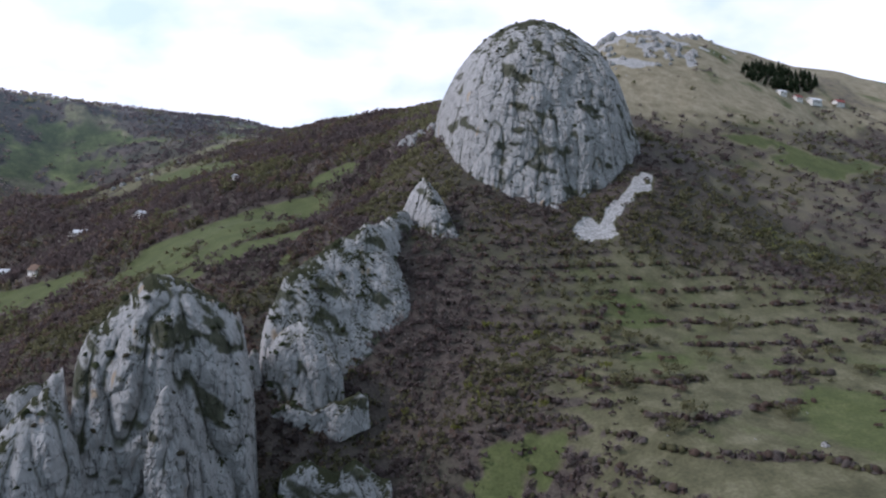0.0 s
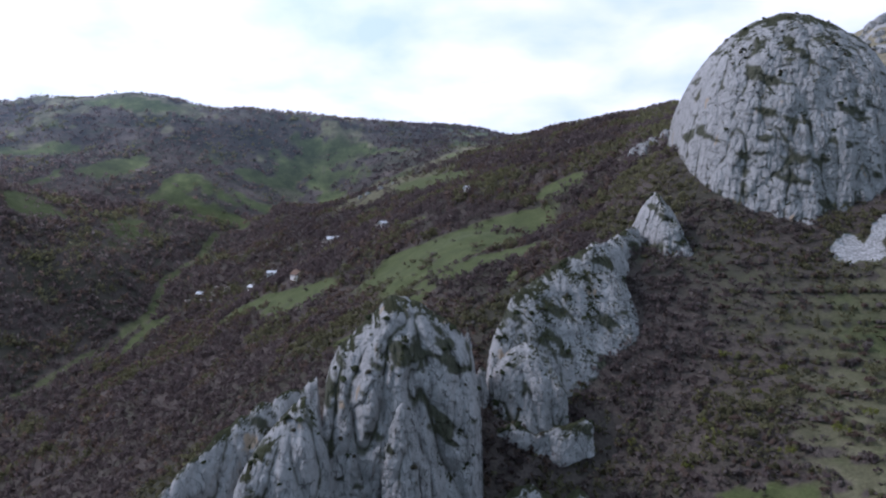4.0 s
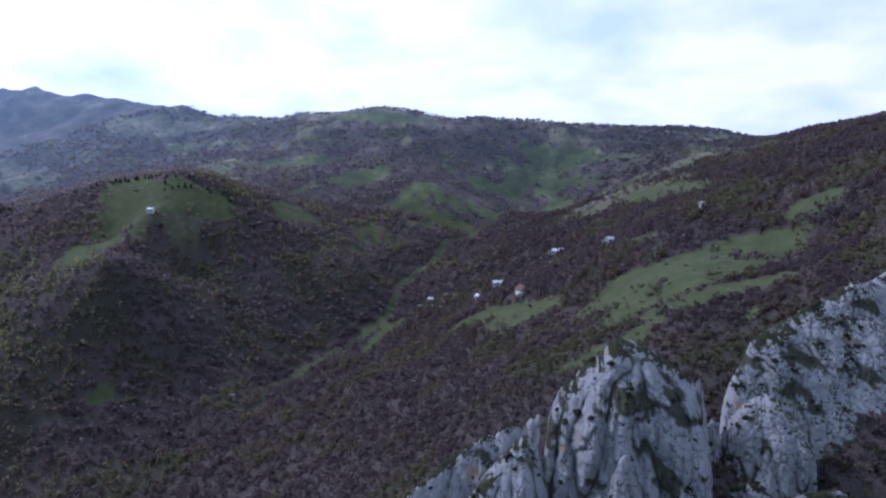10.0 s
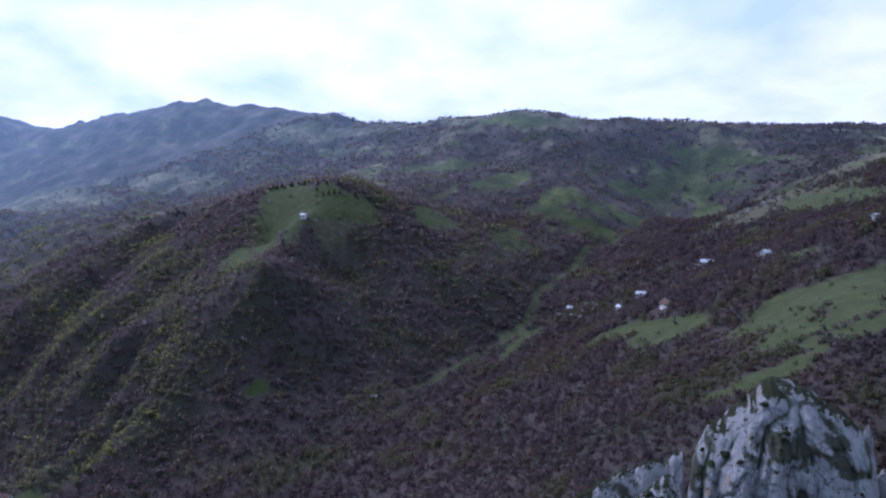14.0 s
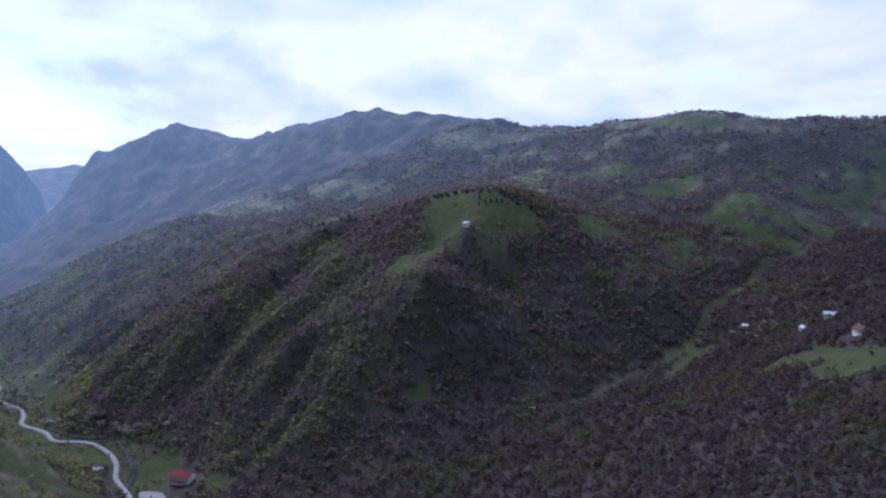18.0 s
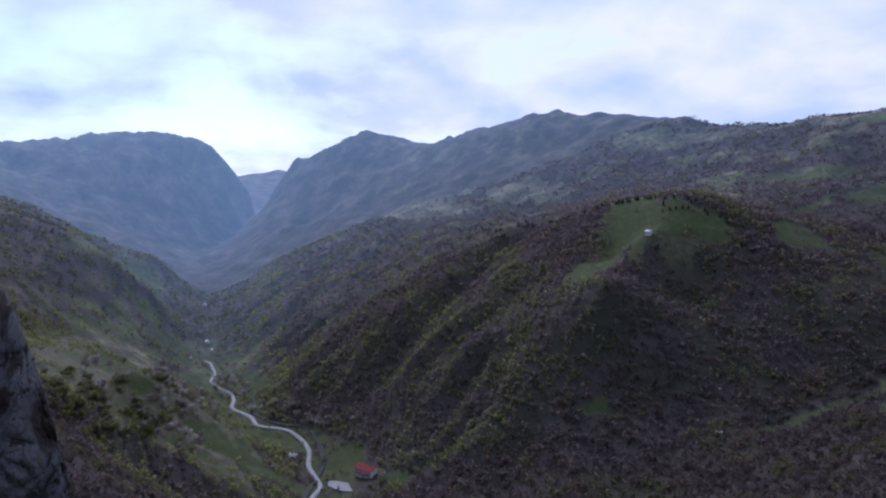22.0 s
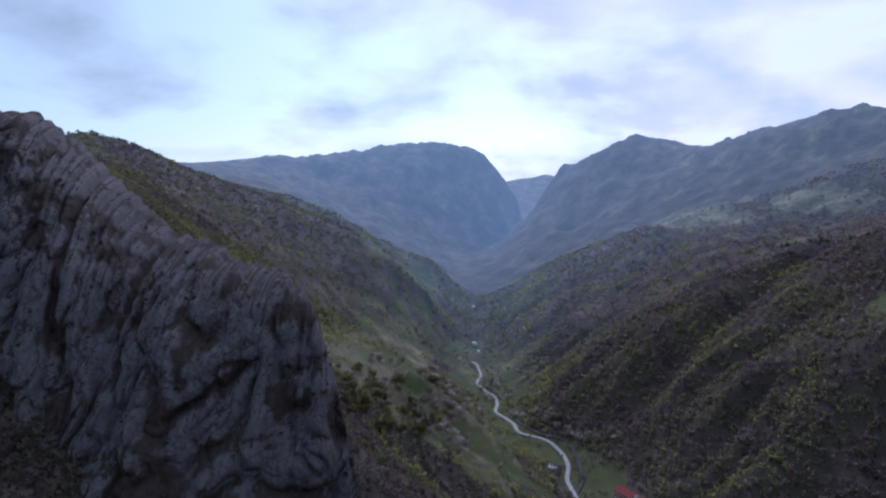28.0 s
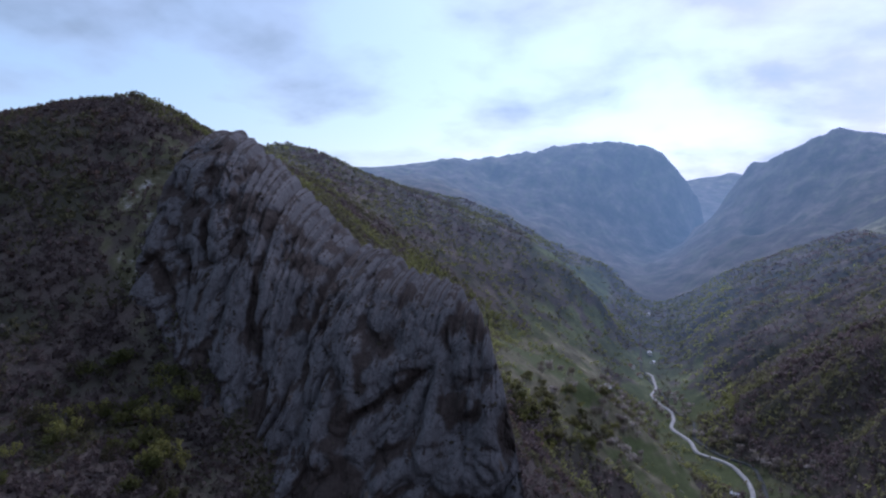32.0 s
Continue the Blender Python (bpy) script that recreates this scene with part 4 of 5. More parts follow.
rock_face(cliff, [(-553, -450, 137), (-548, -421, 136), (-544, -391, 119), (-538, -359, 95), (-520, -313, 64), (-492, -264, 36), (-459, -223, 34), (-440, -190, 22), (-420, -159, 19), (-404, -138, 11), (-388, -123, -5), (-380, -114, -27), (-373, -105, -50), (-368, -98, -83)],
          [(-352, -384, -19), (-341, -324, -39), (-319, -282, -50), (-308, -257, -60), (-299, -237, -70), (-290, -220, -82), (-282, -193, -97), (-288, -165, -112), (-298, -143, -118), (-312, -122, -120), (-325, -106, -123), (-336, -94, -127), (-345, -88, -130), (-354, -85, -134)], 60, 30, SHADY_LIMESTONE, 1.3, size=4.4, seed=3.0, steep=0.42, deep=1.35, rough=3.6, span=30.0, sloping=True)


# ---- woods and scrub ----
RNG = np.random.RandomState(11)
BARE, GREYISH, RUSSET, OLIVE, LEAFY, BLOSSOM, PINE = ((0.122, 0.096, 0.092), (0.180, 0.152, 0.138), (0.150, 0.108, 0.086), (0.145, 0.140, 0.074), (0.205, 0.212, 0.074), (0.40, 0.375, 0.345), (0.050, 0.072, 0.038))


def sprays(base, height, wide, tint, count, rng, low=0.1):
    """Many small tufts and slanting twigs round each stem: places, faces and colours."""
    n = len(base)
    b, h, w, t = (np.repeat(a, count, axis=0) for a in (base, height, wide, tint))
    d = rng.normal(size=(n * count, 3))
    d /= np.linalg.norm(d, axis=1)[:, None]
    r = rng.rand(n * count) ** 0.45
    hub = b + np.stack([0 * h, 0 * h, h * (0.5 + low)], 1)
    c = hub + d * np.stack([w, w, h * (0.5 - low * 0.5)], 1) * r[:, None]
    e1, e2 = rng.normal(size=(n * count, 3)), rng.normal(size=(n * count, 3))
    e1 /= np.linalg.norm(e1, axis=1)[:, None]
    e2 -= e1 * (e1 * e2).sum(1)[:, None]
    e2 /= np.linalg.norm(e2, axis=1)[:, None]
    s = (w * (0.22 + 0.24 * rng.rand(n * count)) * (18 / max(count, 14)) ** 0.45)[:, None]
    twig = (rng.rand(n * count) < 0.26)[:, None]
    stem = b + np.stack([0 * h, 0 * h, h * 0.15], 1)
    v0 = np.where(twig, stem, c + s * e1)
    v1 = np.where(twig, c + 0.32 * s * e2, c - s * (0.5 * e1 - 0.87 * e2))
    v2 = np.where(twig, c - 0.32 * s * e2, c - s * (0.5 * e1 + 0.87 * e2))
    turned = ((np.cross(v1 - v0, v2 - v0) * (d + np.array((0, 0, 0.7)))).sum(1) < 0)[:, None]
    v1, v2 = np.where(turned, v2, v1), np.where(turned, v1, v2)
    verts = np.stack([v0, v1, v2], 1).reshape(-1, 3)
    out = 0.55 * d + np.array((0, 0, 0.8)) + 0.12 * rng.normal(size=d.shape)
    out /= np.linalg.norm(out, axis=1)[:, None]
    return verts, np.arange(len(verts)).reshape(-1, 3), np.repeat(t, 3, axis=0), np.repeat(out, 3, axis=0)


LOW_CROWN = ((0.15, 0.92, 0.28), (0.68, 0.78, 0.35))


def crowns(base, height, wide, tint, rng, sides=5, shape=LOW_CROWN):
    """Ragged closed crowns, one a stem: a wide skirt, a shoulder and a broken top."""
    n = len(base)
    rings = []
    for k, (zz, rr, wob) in enumerate(shape):
        a = 2 * math.pi * (np.arange(sides)[None, :] + 0.5 * k + 0.5 * rng.rand(n, 1)) / sides + 0.25 * rng.normal(size=(n, sides))
        r = wide[:, None] * rr * (1 + wob * rng.normal(size=(n, sides)))
        z = height[:, None] * (zz + 0.11 * rng.normal(size=(n, sides)))
        rings.append(np.stack([base[:, :1] + r * np.cos(a), base[:, 1:2] + r * np.sin(a), base[:, 2:] + z], -1))
    tip = np.stack([base[:, 0] + 0.2 * wide * rng.normal(size=n), base[:, 1] + 0.2 * wide * rng.normal(size=n), base[:, 2] + height], -1)[:, None]
    verts = np.concatenate(rings + [tip], 1)
    tiers = len(shape)
    per, f = tiers * sides + 1, []
    for k in range(sides):
        m = (k + 1) % sides
        for q in range(tiers - 1):
            f += [(q * sides + k, q * sides + m, (q + 1) * sides + k), (q * sides + m, (q + 1) * sides + m, (q + 1) * sides + k)]
        f.append(((tiers - 1) * sides + k, (tiers - 1) * sides + m, tiers * sides))
    faces = (np.array(f)[None] + per * np.arange(n)[:, None, None]).reshape(-1, 3)
    return verts.reshape(-1, 3), faces, np.repeat(tint, per, axis=0)


def tones(x, y, z, rng):
    """A colour for each plant: bare twigs, buds, young leaves or blossom, in drifts."""
    drift = fbm(x / 55, y / 55, 0 * x + 12.3, 3, 0.6) + 0.10 * rng.normal(size=len(x))
    pick = rng.rand(len(x))
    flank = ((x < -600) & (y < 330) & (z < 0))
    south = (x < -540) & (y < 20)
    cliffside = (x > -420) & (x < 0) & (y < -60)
    east = (x > -40) & (y > 0)
    green = 0.20 + 0.30 * flank + 0.42 * south + 0.10 * cliffside + 0.10 * east
    col = np.where((drift > 0.06)[:, None], RUSSET, BARE) * (0.85 + 0.3 * rng.rand(len(x)))[:, None]
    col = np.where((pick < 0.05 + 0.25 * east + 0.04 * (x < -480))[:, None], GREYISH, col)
    col = np.where((drift + green + 0.15 * (pick - 0.5) > 0.42)[:, None], OLIVE, col)
    col = np.where(((drift * 0.7 + green + 0.25 * (rng.rand(len(x)) - 0.5)) > 0.80)[:, None], LEAFY, col)
    col = np.where((rng.rand(len(x)) < (0.002 + 0.03 * south) * (np.hypot(x, y) < 1000) )[:, None], np.array(BLOSSOM) * 0.5, col)
    # tint scaled by place: cliff shade, sunlit bank and hazy hills put into the colour
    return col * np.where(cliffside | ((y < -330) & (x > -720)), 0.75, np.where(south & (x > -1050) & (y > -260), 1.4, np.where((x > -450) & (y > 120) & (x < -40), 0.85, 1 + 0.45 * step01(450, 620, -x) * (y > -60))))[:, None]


def scatter(name, label, r0, r1, gap, count, tall, wide, az0=-38, az1=150, mat=None):
    """Plants over the land between two distances from the spur's foot, as dense as the cover there."""
    area = 0.5 * (r1 * r1 - r0 * r0) * radians(az1 - az0)
    n = int(area / gap ** 2)
    a = np.radians(az0 + (az1 - az0) * RNG.rand(n))
    r = np.sqrt(r0 * r0 + (r1 * r1 - r0 * r0) * RNG.rand(n))
    x, y = -np.sin(a) * r, np.cos(a) * r
    z = ground(x, y)
    wood = cover(x, y, z)[1]
    road = np.minimum(line_distance(x, y, ROAD), 2 + line_distance(x, y, RIVER_BED))
    keep = (RNG.rand(n) < wood ** 1.2) & (road > 3.5) & (ellipses(x, y, YARDS) < 0.3)
    x, y, z = x[keep], y[keep], z[keep]
    field = field_zone(x, y) + step01(340, 400, y) * (x > 10)
    h = tall * (0.6 + 0.8 * RNG.rand(len(x)) ** 1.5) * (1 - 0.45 * np.clip(field, 0, 1))
    w = wide * h * (0.8 + 0.5 * RNG.rand(len(x))) * (1 + 0.8 * np.clip(field, 0, 1))
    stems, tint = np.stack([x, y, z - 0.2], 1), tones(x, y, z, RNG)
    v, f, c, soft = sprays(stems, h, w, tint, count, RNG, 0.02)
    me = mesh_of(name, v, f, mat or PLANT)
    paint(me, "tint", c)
    me.normals_split_custom_set_from_vertices(soft)
    return tagged(new(name, me), label, "trees", kind="stuff")


ROAD = [(-1195, -112), (-1183, -102), (-1106, -88), (-1060, -92), (-1025, -79), (-982, -57), (-939, -51), (-905, -54), (-880, -38), (-850, -24), (-827, -22), (-815, 0), (-800, 19), (-773, 32), (-740, 37), (-705, 33), (-652, 44), (-600, 20), (-480, -10)]
RIVER_BED = [(-1500, -156), (-1200, -122), (-1090, -80), (-1000, -60), (-961, -42), (-925, -26), (-863, -24), (-821, 4), (-796, 40), (-753, 47), (-706, 50), (-640, 30), (-560, 10), (-400, -10), (-330, -20), (-180, -120)]
YARDS = [(-653, 84, 22, 6, 18), (-645, 62, 14, 14, 9), (-234, 536, 6, 6, 8), (-332, 635, 8, 0, 8), (-273, 465, 10, -6, 9), (-713, 416, 7, 3, 6), (-383, 603, 7, 0, 7), (-390, 577, 7, 0, 7)]

scatter("near_scrub", "low bare scrub and bushes on the slopes", 130, 430, 2.0, 11, 2.7, 0.62)
scatter("hillside_wood", "dense bare spring wood with first green leaves", 430, 1000, 3.5, 12, 5.6, 0.46, 0, 150)
scatter("east_scrub", "low bare scrub on the open eastern slope", 430, 800, 4.8, 16, 4.6, 0.50, -38, 0)
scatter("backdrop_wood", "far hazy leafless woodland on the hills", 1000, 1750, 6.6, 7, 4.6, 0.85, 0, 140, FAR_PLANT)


def hedgerows():
    """Low thorn hedges along the edges of the field terraces."""
    x, y = RNG.uniform(10, 300, 60000), RNG.uniform(140, 370, 60000)
    z = ground(x, y)
    keep = (riser(x, y, z) > 0.82) & (field_zone(x, y) > 0.4) & (fbm(x / 26, y / 26, 0 * x + 17, 2) > -0.12)
    x, y, z = x[keep], y[keep], z[keep]
    h = 0.9 + 1.5 * RNG.rand(len(x)) ** 2
    tint = np.where((RNG.rand(len(x)) < 0.2)[:, None], OLIVE, np.where((RNG.rand(len(x)) < 0.4)[:, None], GREYISH, RUSSET)) * 0.85
    v, f, c = crowns(np.stack([x, y, z - 0.2], 1), h, 0.75 * h, tint, RNG)
    me = mesh_of("hedgerows", v, f, PLANT)
    paint(me, "tint", c)
    tagged(new("hedgerows", me), "low brown thorn hedges along the field terraces", "hedges", kind="stuff")


def ledge_shrubs():
    """Dark shrubs and turf tufts on the ledges of the rocks."""
    p = np.concatenate(LEDGES)
    damp = fbm(p[:, 0] / 9, p[:, 1] / 9, p[:, 2] / 9, 3, 0.6)
    p = p[(damp > 0.2) & (RNG.rand(len(p)) < 0.05)]
    h = 0.7 + 1.2 * RNG.rand(len(p)) ** 1.5
    tint = np.where((RNG.rand(len(p)) < 0.25)[:, None], (0.090, 0.080, 0.054), np.where(p[:, :1] < -250, (0.060, 0.052, 0.040), (0.060, 0.070, 0.036))) * (0.8 + 0.4 * RNG.rand(len(p)))[:, None]
    v, f, c = crowns(p - np.array((0, 0, 0.25)), h, 0.8 * h, tint, RNG)
    me = mesh_of("ledge_shrubs", v, f, PLANT)
    paint(me, "tint", c)
    tagged(new("ledge_shrubs", me), "dark green shrubs and turf on rock ledges", "shrubs", kind="stuff")


hedgerows()
ledge_shrubs()


# ---- road, river and yard ----
def ribbon(name, line, width, lift, mat, label, category):
    pts = np.array([(p[0], p[1], 0) for p in along([(a, b, 0) for a, b in line], 6)])
    for _ in range(3):
        pts[1:-1] = (pts[:-2] + 2 * pts[1:-1] + pts[2:]) / 4
    way = np.gradient(pts[:, :2], axis=0)
    way /= np.linalg.norm(way, axis=1)[:, None]
    side = np.stack([way[:, 1], -way[:, 0]], 1)
    z = ground(pts[:, 0], pts[:, 1])
    for _ in range(4):
        z[1:-1] = (z[:-2] + z[1:-1] + z[2:]) / 3
    rows = []
    for k, drop in ((-0.62, -1.6), (-0.5, 0.0), (0.0, 0.05), (0.5, 0.0), (0.62, -1.6)):
        rows.append(np.column_stack([pts[:, :2] + side * width * k, z + lift + drop]))
    v = np.stack(rows, 1).reshape(-1, 3)
    n = len(pts)
    i, j = np.meshgrid(np.arange(n - 1), np.arange(4), indexing="ij")
    f = np.stack([i * 5 + j, i * 5 + j + 1, (i + 1) * 5 + j + 1, (i + 1) * 5 + j], -1).reshape(-1, 4)
    return tagged(new(name, mesh_of(name, v, f, mat)), label, category, kind="structure")


ribbon("road", ROAD, 4.2, 1.3, ROADWAY, "pale valley road winding beside the river", "road")
ribbon("river", RIVER_BED, 4.0, 0.8, WATER, "narrow grey river along the valley floor", "river")


def drape(name, cx, cy, ux, uy, w, mat, label, lift=1.2):
    """A levelled patch of ground, an uneven oval."""
    bm = bmesh.new()
    a = math.hypot(ux, uy)
    rim = []
    z = float(ground(cx, cy)[0]) + lift
    for k in range(28):
        t = 2 * math.pi * k / 28
        s, q = math.cos(t) * (1 + 0.12 * math.sin(3 * t)), math.sin(t) * (1 + 0.1 * math.cos(2 * t))
        rim.append(bm.verts.new((cx + ux * s - uy / a * w * q, cy + uy * s + ux / a * w * q, z)))
    top = bm.faces.new(rim)
    ext = bmesh.ops.extrude_face_region(bm, geom=[top])
    bmesh.ops.translate(bm, verts=[v for v in ext["geom"] if isinstance(v, bmesh.types.BMVert)], vec=(0, 0, -6))
    bmesh.ops.recalc_face_normals(bm, faces=bm.faces[:])
    me = bpy.data.meshes.new(name)
    bm.to_mesh(me)
    bm.free()
    me.materials.append(mat)
    return tagged(new(name, me), label, "yard", kind="structure")


drape("yard", -645, 62, 13, 12, 9, GRAVEL, "pale gravel yard before the red-roofed house")


# ---- houses ----
def house(name, x, y, turn, length, depth, eaves, rise, roof_mat, label, wall_mat=None, windows=3, storeys=1, chimney=True, group=""):
    z = float(ground(x, y)[0])
    top = thing(name, pose(x, y, z, 0, 0, turn), label, "house", group)
    lx, ly, e = length / 2, depth / 2, eaves
    bm = bmesh.new()
    ring = [bm.verts.new(p) for p in ((-lx, -ly, -2.5), (lx, -ly, -2.5), (lx, ly, -2.5), (-lx, ly, -2.5))]
    head = [bm.verts.new(p) for p in ((-lx, -ly, e), (lx, -ly, e), (lx, ly, e), (-lx, ly, e))]
    g0, g1 = bm.verts.new((-lx, 0, e + rise)), bm.verts.new((lx, 0, e + rise))
    for f in ((ring[0], ring[1], head[1], head[0]), (ring[2], ring[3], head[3], head[2]), (ring[1], ring[2], head[2], g1, head[1]), (ring[3], ring[0], head[0], g0, head[3]), ring[::-1]):
        bm.faces.new(f)
    part("wall", bm, wall_mat or PLASTER, top)
    bm = bmesh.new()
    o, t, k = 0.6, 0.22, rise / ly
    prof = [(-ly - o, e - o * k + 0.05), (0, e + rise + 0.05), (ly + o, e - o * k + 0.05), (ly + o, e - o * k + 0.05 + t), (0, e + rise + 0.05 + t), (-ly - o, e - o * k + 0.05 + t)]
    a, b = [bm.verts.new((-lx - o, py, pz)) for py, pz in prof], [bm.verts.new((lx + o, py, pz)) for py, pz in prof]
    for i in range(6):
        bm.faces.new((a[i], a[(i + 1) % 6], b[(i + 1) % 6], b[i]))
    for q in (a, b):
        bm.faces.new((q[0], q[1], q[4], q[5]))
        bm.faces.new((q[1], q[2], q[3], q[4]))
    bmesh.ops.recalc_face_normals(bm, faces=bm.faces[:])
    roof = part("roof", bm, roof_mat, top)
    if chimney:
        part("chimney", box_bm(lx * 0.4, lx * 0.4 + 0.7, -0.9, -0.2, e + rise * 0.5, e + rise + 0.9, 0.04), ROOF_TILE, roof)
    for level in range(storeys):
        z0 = 0.9 + 2.9 * level
        for side in (-1, 1):
            for i in range(windows):
                wx = -lx + length * (i + 0.5) / windows
                if level == 0 and i == windows // 2 and side < 0:
                    door = part("door", box_bm(wx - 0.5, wx + 0.5, -ly - 0.08, -ly + 0.02, 0, 2.1, 0.02), TIMBER, top)
                    part("handle", box_bm(wx + 0.36, wx + 0.42, -ly - 0.14, -ly - 0.08, 0.98, 1.1), ROOF_TIN, door)
                    continue
                y0, y1 = sorted((side * ly, side * (ly + 0.07)))
                win = part("window", box_bm(wx - 0.62, wx + 0.62, y0, y1, z0, z0 + 1.35, 0.02), TIMBER, top)
                part("pane", box_bm(wx - 0.52, wx + 0.52, y0 + side * 0.02, y1 + side * 0.02, z0 + 0.1, z0 + 1.25), GLASS, win)
    return top


inn = house("red_roofed_house", -655, 87, 38, 22, 12, 6.2, 3.6, ROOF_RED, "two-storey white house with a red tiled roof by the river", windows=6, storeys=2)
part("porch_roof", box_bm(-9, 9, -8.6, -5.9, 2.9, 3.15, 0.05), ROOF_RED, inn)
for k in range(4):
    part("porch_post", box_bm(-8.6 + k * 5.6, -8.3 + k * 5.6, -8.5, -8.2, -2, 2.9, 0.03), TIMBER, inn)
house("shed", -640, 100, 30, 8, 5, 2.4, 1.6, ROOF_TILE, "small dark-roofed shed behind the red-roofed house", windows=1, chimney=False)
for x, y, turn, ln, dp, ev, rise, roof, label in (
        (-713, 416, 20, 7, 5, 2.6, 1.6, ROOF_TIN, "white barn with a tin roof on the hilltop pasture"),
        (-163, 548, 75, 5, 4, 3.4, 1.4, ROOF_TIN, "white hut with a pale roof above the meadow"),
        (-234, 538, 75, 6, 5, 4.4, 1.8, ROOF_TIN, "tall white hut with a dark gable beside the meadow"),
        (-331, 635, 20, 12, 6, 3.0, 2.2, ROOF_TIN, "long white cottage with a tin roof"),
        (-383, 603, 30, 10, 6, 3.2, 2.0, ROOF_TIN, "white cottage with a tin roof in the orchard"),
        (-390, 577, -30, 7, 5, 3.2, 2.0, ROOF_TIN, "small white cottage among blossoming trees"),
        (-465, 595, 10, 6, 5, 2.6, 1.8, ROOF_TIN, "small white hut by the lower orchard"),
        (-273, 465, -40, 14, 7, 3.0, 3.0, ROOF_TILE, "brown-roofed farmhouse on bare ochre soil"),
        (-499, 360, 50, 5, 3.4, 1.8, 1.0, ROOF_TIN, "low grey shed beside the stream"),
        (-1320, -119, 10, 14, 7, 3.0, 2.4, ROOF_TIN, "pale-roofed house on the valley floor"),
        (-1174, -134, 35, 12, 7, 3.0, 2.6, ROOF_TILE, "brown-roofed house at the road bend"),
        (-1150, -118, 20, 10, 7, 3.0, 2.6, ROOF_TILE, "brown-roofed house near the bridge"),
        (-983, -142, 30, 11, 7, 3.0, 2.4, ROOF_TIN, "grey-roofed farmhouse on the sunny slope"),
        (-1000, -136, 10, 8, 6, 2.8, 2.2, ROOF_TILE, "small farm building on the sunny slope"),
        (-966, -140, -20, 8, 6, 2.8, 2.2, ROOF_TIN, "small tin-roofed barn on the sunny slope"),
        (-1240, -128, 15, 10, 7, 3.0, 2.4, ROOF_TILE, "brown-roofed cottage in the valley hamlet"),
        (-1262, -108, -10, 9, 6, 3.0, 2.2, ROOF_TIN, "tin-roofed cottage in the valley hamlet"),
        (-742, 12, 60, 9, 5, 2.6, 1.6, ROOF_TILE, "low dark shed in the riverside garden"),
        (-728, 20, 60, 8, 5, 2.6, 1.6, ROOF_TIN, "low tin shed in the riverside garden"),
        (-1600, -150, 0, 12, 7, 3.0, 2.4, ROOF_TIN, "pale house far up the valley"),
        (353, 668, 30, 15, 7, 3.4, 2.0, ROOF_TIN, "long white farm building on the hillside"),
        (384, 682, 25, 11, 6, 2.8, 2.0, ROOF_RED, "red-roofed farm building on the hillside"),
        (332, 658, 30, 9, 5, 2.6, 1.8, ROOF_RED, "low red-roofed farm building by the pines"),
        (312, 648, 30, 9, 5, 2.4, 1.6, ROOF_TIN, "low white stable below the pines")):
    house("house", x, y, turn, ln, dp, ev, rise, roof, label, windows=max(2, int(ln / 3.2)), storeys=1, group="scattered houses")


# ---- single trees ----
def soup(name, parent, tall, wide, tint, count, seed, low=0.1):
    rng = np.random.RandomState(seed)
    lumps = 7
    hubs = np.stack([wide * 0.55 * rng.normal(size=lumps), wide * 0.55 * rng.normal(size=lumps), tall * (0.25 + 0.35 * rng.rand(lumps))], 1)
    col = np.array([tint] * lumps) * (0.8 + 0.4 * rng.rand(lumps))[:, None]
    v, f, c, soft = sprays(hubs - np.array((0, 0, 0.08 * tall)), np.full(lumps, tall * 0.50), np.full(lumps, wide * 0.62), col * 1.25, count, rng, low)
    me = mesh_of(name, v, f, PLANT)
    paint(me, "tint", c)
    me.normals_split_custom_set_from_vertices(soft)
    return child(new(name, me), parent)


def limb(bm, a, b, r0, r1, sides=6):
    a, b = Vector(a), Vector(b)
    q = (b - a).to_track_quat("Z", "Y")
    rings = []
    for p, r in ((a, r0), (b, r1)):
        rings.append([bm.verts.new(p + q @ Vector((r * math.cos(2 * math.pi * k / sides), r * math.sin(2 * math.pi * k / sides), 0))) for k in range(sides)])
    for k in range(sides):
        bm.faces.new((rings[0][k], rings[0][(k + 1) % sides], rings[1][(k + 1) % sides], rings[1][k]))
    bm.faces.new(rings[1])


def tree(name, tall, wide, tint, label, seed, category="tree", group="", count=44, low=0.1):
    top = thing(name, Matrix(), label, category, group)
    rng = random.Random(seed)
    bm = bmesh.new()
    limb(bm, (0, 0, -0.8), (0.1, 0.05, tall * 0.4), tall * 0.022, tall * 0.014)
    limb(bm, (0.1, 0.05, tall * 0.4), (0.0, 0.2, tall * 0.8), tall * 0.014, tall * 0.004)
    for k in range(5):
        a = 2 * math.pi * (k + rng.random()) / 5
        z = tall * (0.22 + 0.08 * k)
        limb(bm, (0.05, 0.03, z), (wide * 0.7 * math.cos(a), wide * 0.7 * math.sin(a), z + tall * 0.25), tall * 0.009, tall * 0.003, 5)
    part("trunk", bm, BARK, top)
    soup("crown", top, tall, wide, tint, count, seed, low)
    return top


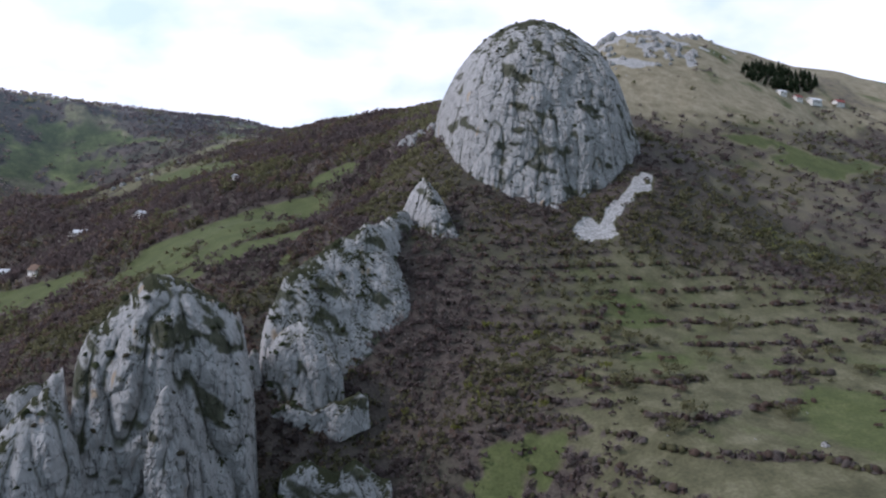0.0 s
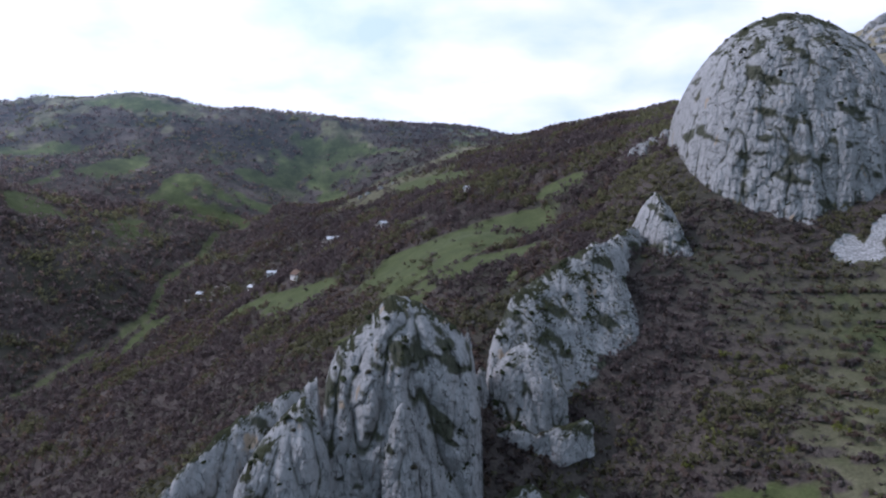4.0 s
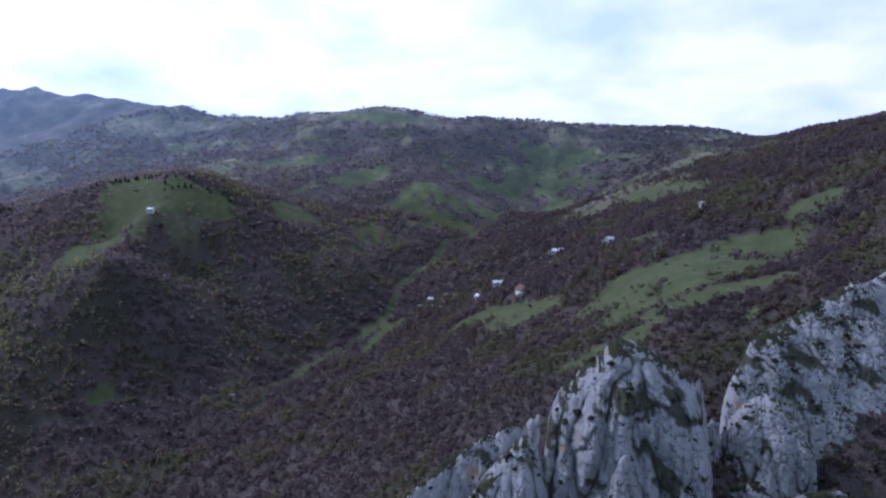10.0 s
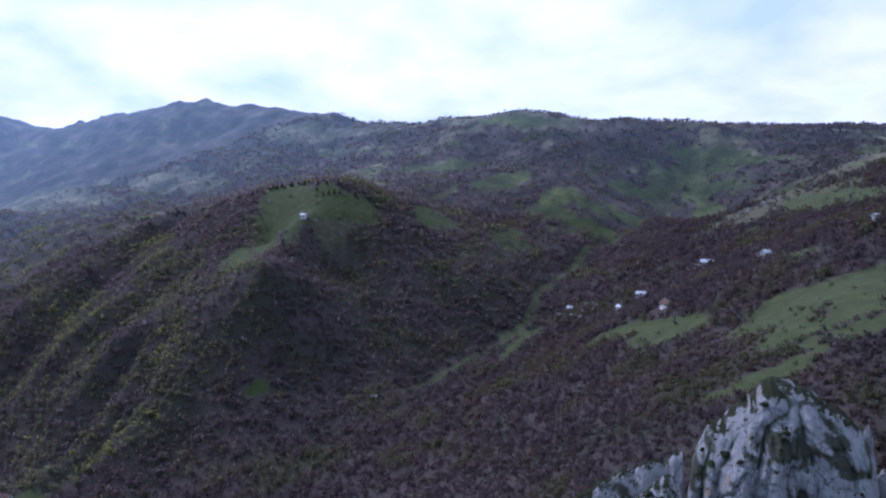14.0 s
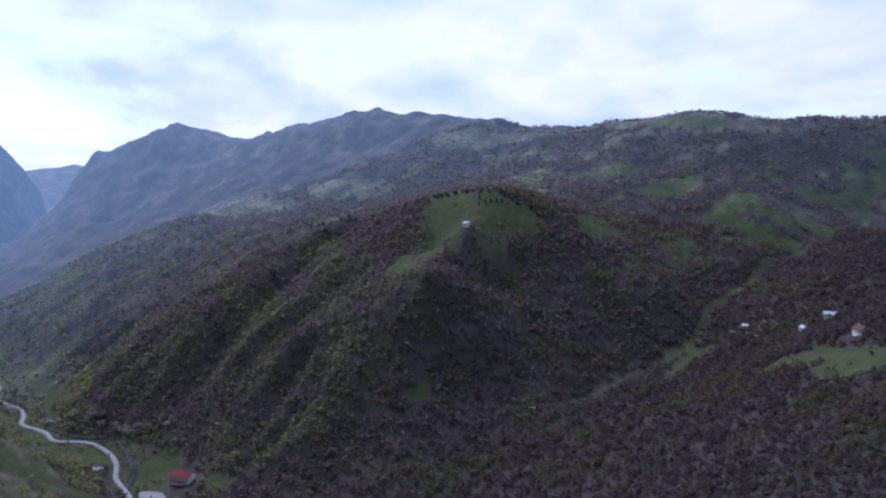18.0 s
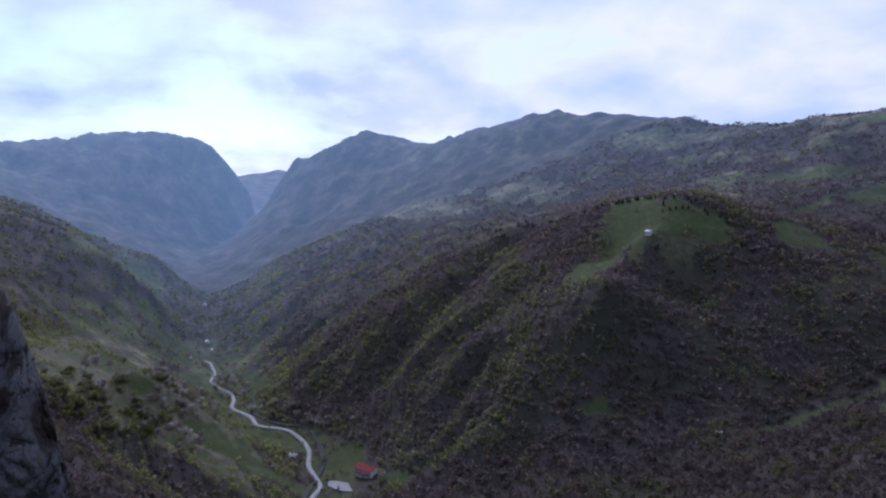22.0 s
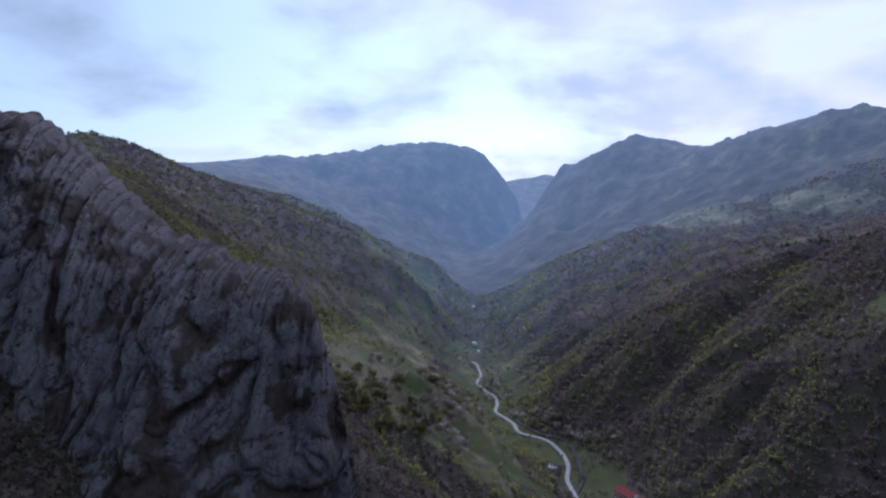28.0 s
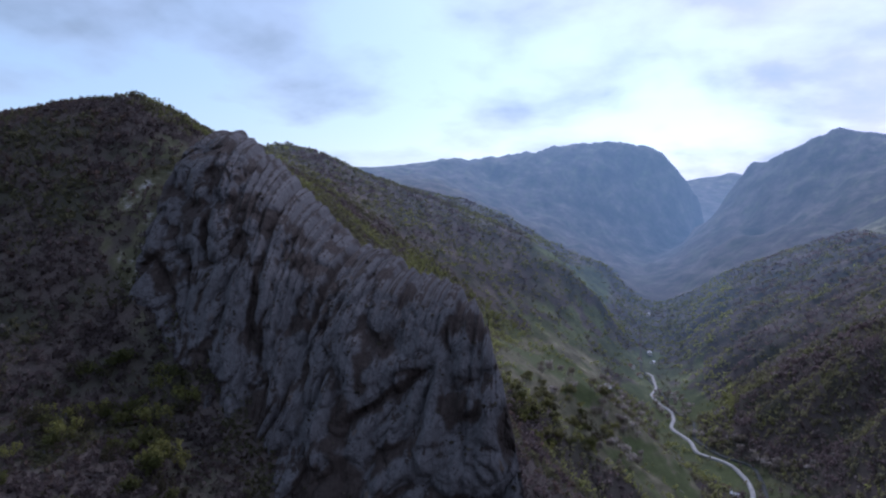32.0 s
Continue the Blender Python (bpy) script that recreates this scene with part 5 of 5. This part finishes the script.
def conifer(tall, label, seed, group):
    top = thing("conifer", Matrix(), label, "conifer", group)
    bm = bmesh.new()
    limb(bm, (0, 0, -0.6), (0, 0, tall * 0.95), tall * 0.02, tall * 0.004)
    part("trunk", bm, BARK, top)
    rng = np.random.RandomState(seed)
    n = 220
    z, a = tall * (0.12 + 0.88 * rng.rand(n) ** 1.3), 2 * math.pi * rng.rand(n)
    r = 0.24 * tall * (1 - z / tall) + 0.15
    tip = np.stack([r * np.cos(a), r * np.sin(a), z - 0.12 * r], 1)
    hub = np.stack([0 * z, 0 * z, z + 0.25 * r], 1)
    side = np.stack([-np.sin(a), np.cos(a), 0.3 * rng.normal(size=n)], 1) * (0.3 * r + 0.05)[:, None]
    v = np.stack([hub, tip + side, tip - side], 1).reshape(-1, 3)
    me = mesh_of("crown", v, np.arange(3 * n).reshape(-1, 3), PLANT, False)
    paint(me, "tint", np.repeat(np.array([PINE]) * (0.8 + 0.5 * rng.rand(n))[:, None], 3, axis=0))
    child(new("crown", me), top)
    return top


def strew(kinds, places, seed, lo=0.75, hi=1.3):
    """Sets the models on the land at the places: the first ones themselves, then copies."""
    rng = random.Random(seed)
    for k, (x, y) in enumerate(places):
        m = pose(x, y, float(ground(x, y)[0]), 0, 0, rng.uniform(0, 360)) @ Matrix.Scale(rng.uniform(lo, hi), 4)
        if k < len(kinds):
            kinds[k].matrix_basis = m
        else:
            copy_thing(kinds[k % len(kinds)], m)


def spots(cx, cy, ux, uy, w, n, seed):
    """n places spread over an ellipse of the plan."""
    rng, out, a = random.Random(seed), [], math.hypot(ux, uy)
    while len(out) < n:
        s, t = rng.uniform(-1, 1), rng.uniform(-1, 1)
        if s * s + t * t < 1:
            out.append((cx + ux * s - uy / a * w * t, cy + uy * s + ux / a * w * t))
    return out


strew([tree("leafing_tree", 9, 3.2, (0.15, 0.15, 0.045), "young yellow-green leafing tree on the shady slope", 1, group="leafing trees"), tree("leafing_tree", 10, 3.0, (0.05, 0.046, 0.026), "olive budding tree on the shady slope", 2, group="leafing trees"),
       tree("leafing_tree", 8, 3.4, (0.07, 0.074, 0.024), "green leafing tree on the shady slope", 3, group="leafing trees")],
      spots(-270, -300, 70, 60, 50, 60, 5) + spots(-585, -130, 70, -20, 30, 30, 6), 7, 0.9, 1.7)
strew([tree("field_bush", 4.2, 2.4, GREYISH, "bare grey-brown bush on the terraced field", 4, "bush", "field bushes", low=-0.05), tree("field_bush", 3.6, 2.2, RUSSET, "bare russet bush on the terraced field", 5, "bush", "field bushes", low=-0.05),
       tree("field_bush", 4.0, 2.0, OLIVE, "olive budding bush on the terraced field", 6, "bush", "field bushes", low=-0.05)],
      spots(120, 270, 70, 0, 60, 60, 8) + spots(60, 250, 40, 0, 50, 30, 9), 10, 0.6, 1.3)
strew([tree("yellow_bush", 4.5, 1.6, (0.14, 0.15, 0.035), "bright yellow-green young bush among scrub", 12, "bush", "yellow bushes")], [(34, 233), (49, 241), (10, 250), (28, 262), (4, 232), (-14, 246), (60, 250), (18, 282), (38, 275)], 13, 0.7, 1.2)
strew([tree("blossoming_tree", 8, 3.6, BLOSSOM, "white blossoming fruit tree", 14, group="blossoming trees"), tree("blossoming_tree", 7, 3.0, (0.27, 0.25, 0.22), "pale blossoming plum tree", 15, group="blossoming trees")],
      [(-763, 85), (-768, 90), (-234, 544), (-240, 541)] + spots(-420, 590, 50, 10, 20, 18, 16) + spots(-350, 640, 40, -10, 12, 12, 17) + spots(-1060, -70, 60, 0, 25, 8, 19), 20, 0.5, 0.95)
strew([tree("budding_tree", 9, 3.2, (0.25, 0.22, 0.19), "pale grey brushy tree in first bud", 61, group="budding trees"), tree("budding_tree", 8, 2.8, (0.19, 0.17, 0.12), "grey-olive budding tree on the sunny bank", 62, group="budding trees"),
       tree("budding_tree", 10, 3.0, (0.33, 0.30, 0.27), "tall pale blossoming tree on the sunny bank", 63, group="budding trees")],
      spots(-690, -92, 90, 10, 26, 60, 64) + spots(-900, -100, 100, 20, 30, 34, 65) + spots(-985, -142, 40, 6, 14, 16, 66) + spots(-760, -150, 110, 10, 30, 24, 67) + spots(-1010, -60, 90, 18, 22, 40, 69) + spots(-830, 20, 60, 50, 12, 30, 70), 68, 0.6, 1.2)
strew([tree("olive_tree", 9, 3.4, (0.16, 0.155, 0.055), "yellow-olive leafing tree on the sunny bank", 71, group="sunny bank trees"), tree("olive_tree", 8, 3.6, (0.12, 0.115, 0.05), "dull olive leafing tree on the sunny bank", 72, group="sunny bank trees")],
      spots(-610, -140, 60, 10, 44, 44, 73) + spots(-760, -100, 120, 14, 30, 26, 74), 75, 0.7, 1.3)
strew([conifer(7, "dark green pine in the hillside plantation", 21, "pine plantation")], spots(332, 690, 54, 44, 18, 150, 22), 23)
strew([conifer(7, "dark green conifer on the hilltop pasture", 24, "hilltop conifers")], [(-745, 462), (-742, 468), (-738, 474), (-750, 455), (-735, 480), (-760, 462), (-770, 470)] + spots(-915, 398, 120, 84, 9, 110, 25) + spots(-730, 500, 40, 26, 12, 16, 27), 26)


# ---- bare outcrops on the eastern crest and along the far spur ----
def outcrop(label, seed, group):
    top = thing("rock_outcrop", Matrix(), label, "rock outcrop", group)
    crag(top, 0, 0, 6, 4.5, -4, 6, 0, None, 1.4, seed=seed, size=2.2, name="main_mass")
    crag(top, 5, 2, 4, 3.5, -4, 3, 0, None, 1.4, seed=seed + 3, size=1.6)
    return top


strew([outcrop("jagged sunlit limestone outcrop on the eastern crest", 41, "crest outcrops"), outcrop("broken pale limestone outcrop on the eastern crest", 42, "crest outcrops")],
      spots(150, 668, 46, 16, 10, 26, 43) + spots(235, 712, 56, 36, 9, 26, 44) + spots(170, 636, 62, 20, 26, 60, 45), 46, 0.3, 0.95)
strew([outcrop("grey limestone outcrop along the far spur", 47, "spur outcrops")], [(-333, 888), (-338, 896), (-350, 884), (-362, 868), (-372, 852), (-384, 838), (-390, 826), (-345, 902)], 48, 0.6, 1.3)
strew([outcrop("grey limestone boulder on the wooded shoulder", 49, "shoulder boulders")], spots(-10, 505, 16, 6, 12, 9, 51), 53, 0.5, 1.1)
strew([outcrop("small pale field boulder", 54, "field boulders")], [(113, 201), (69, 209), (94, 205), (50, 207), (120, 225), (60, 240), (13, 240), (5, 238), (130, 250)], 55, 0.12, 0.25)
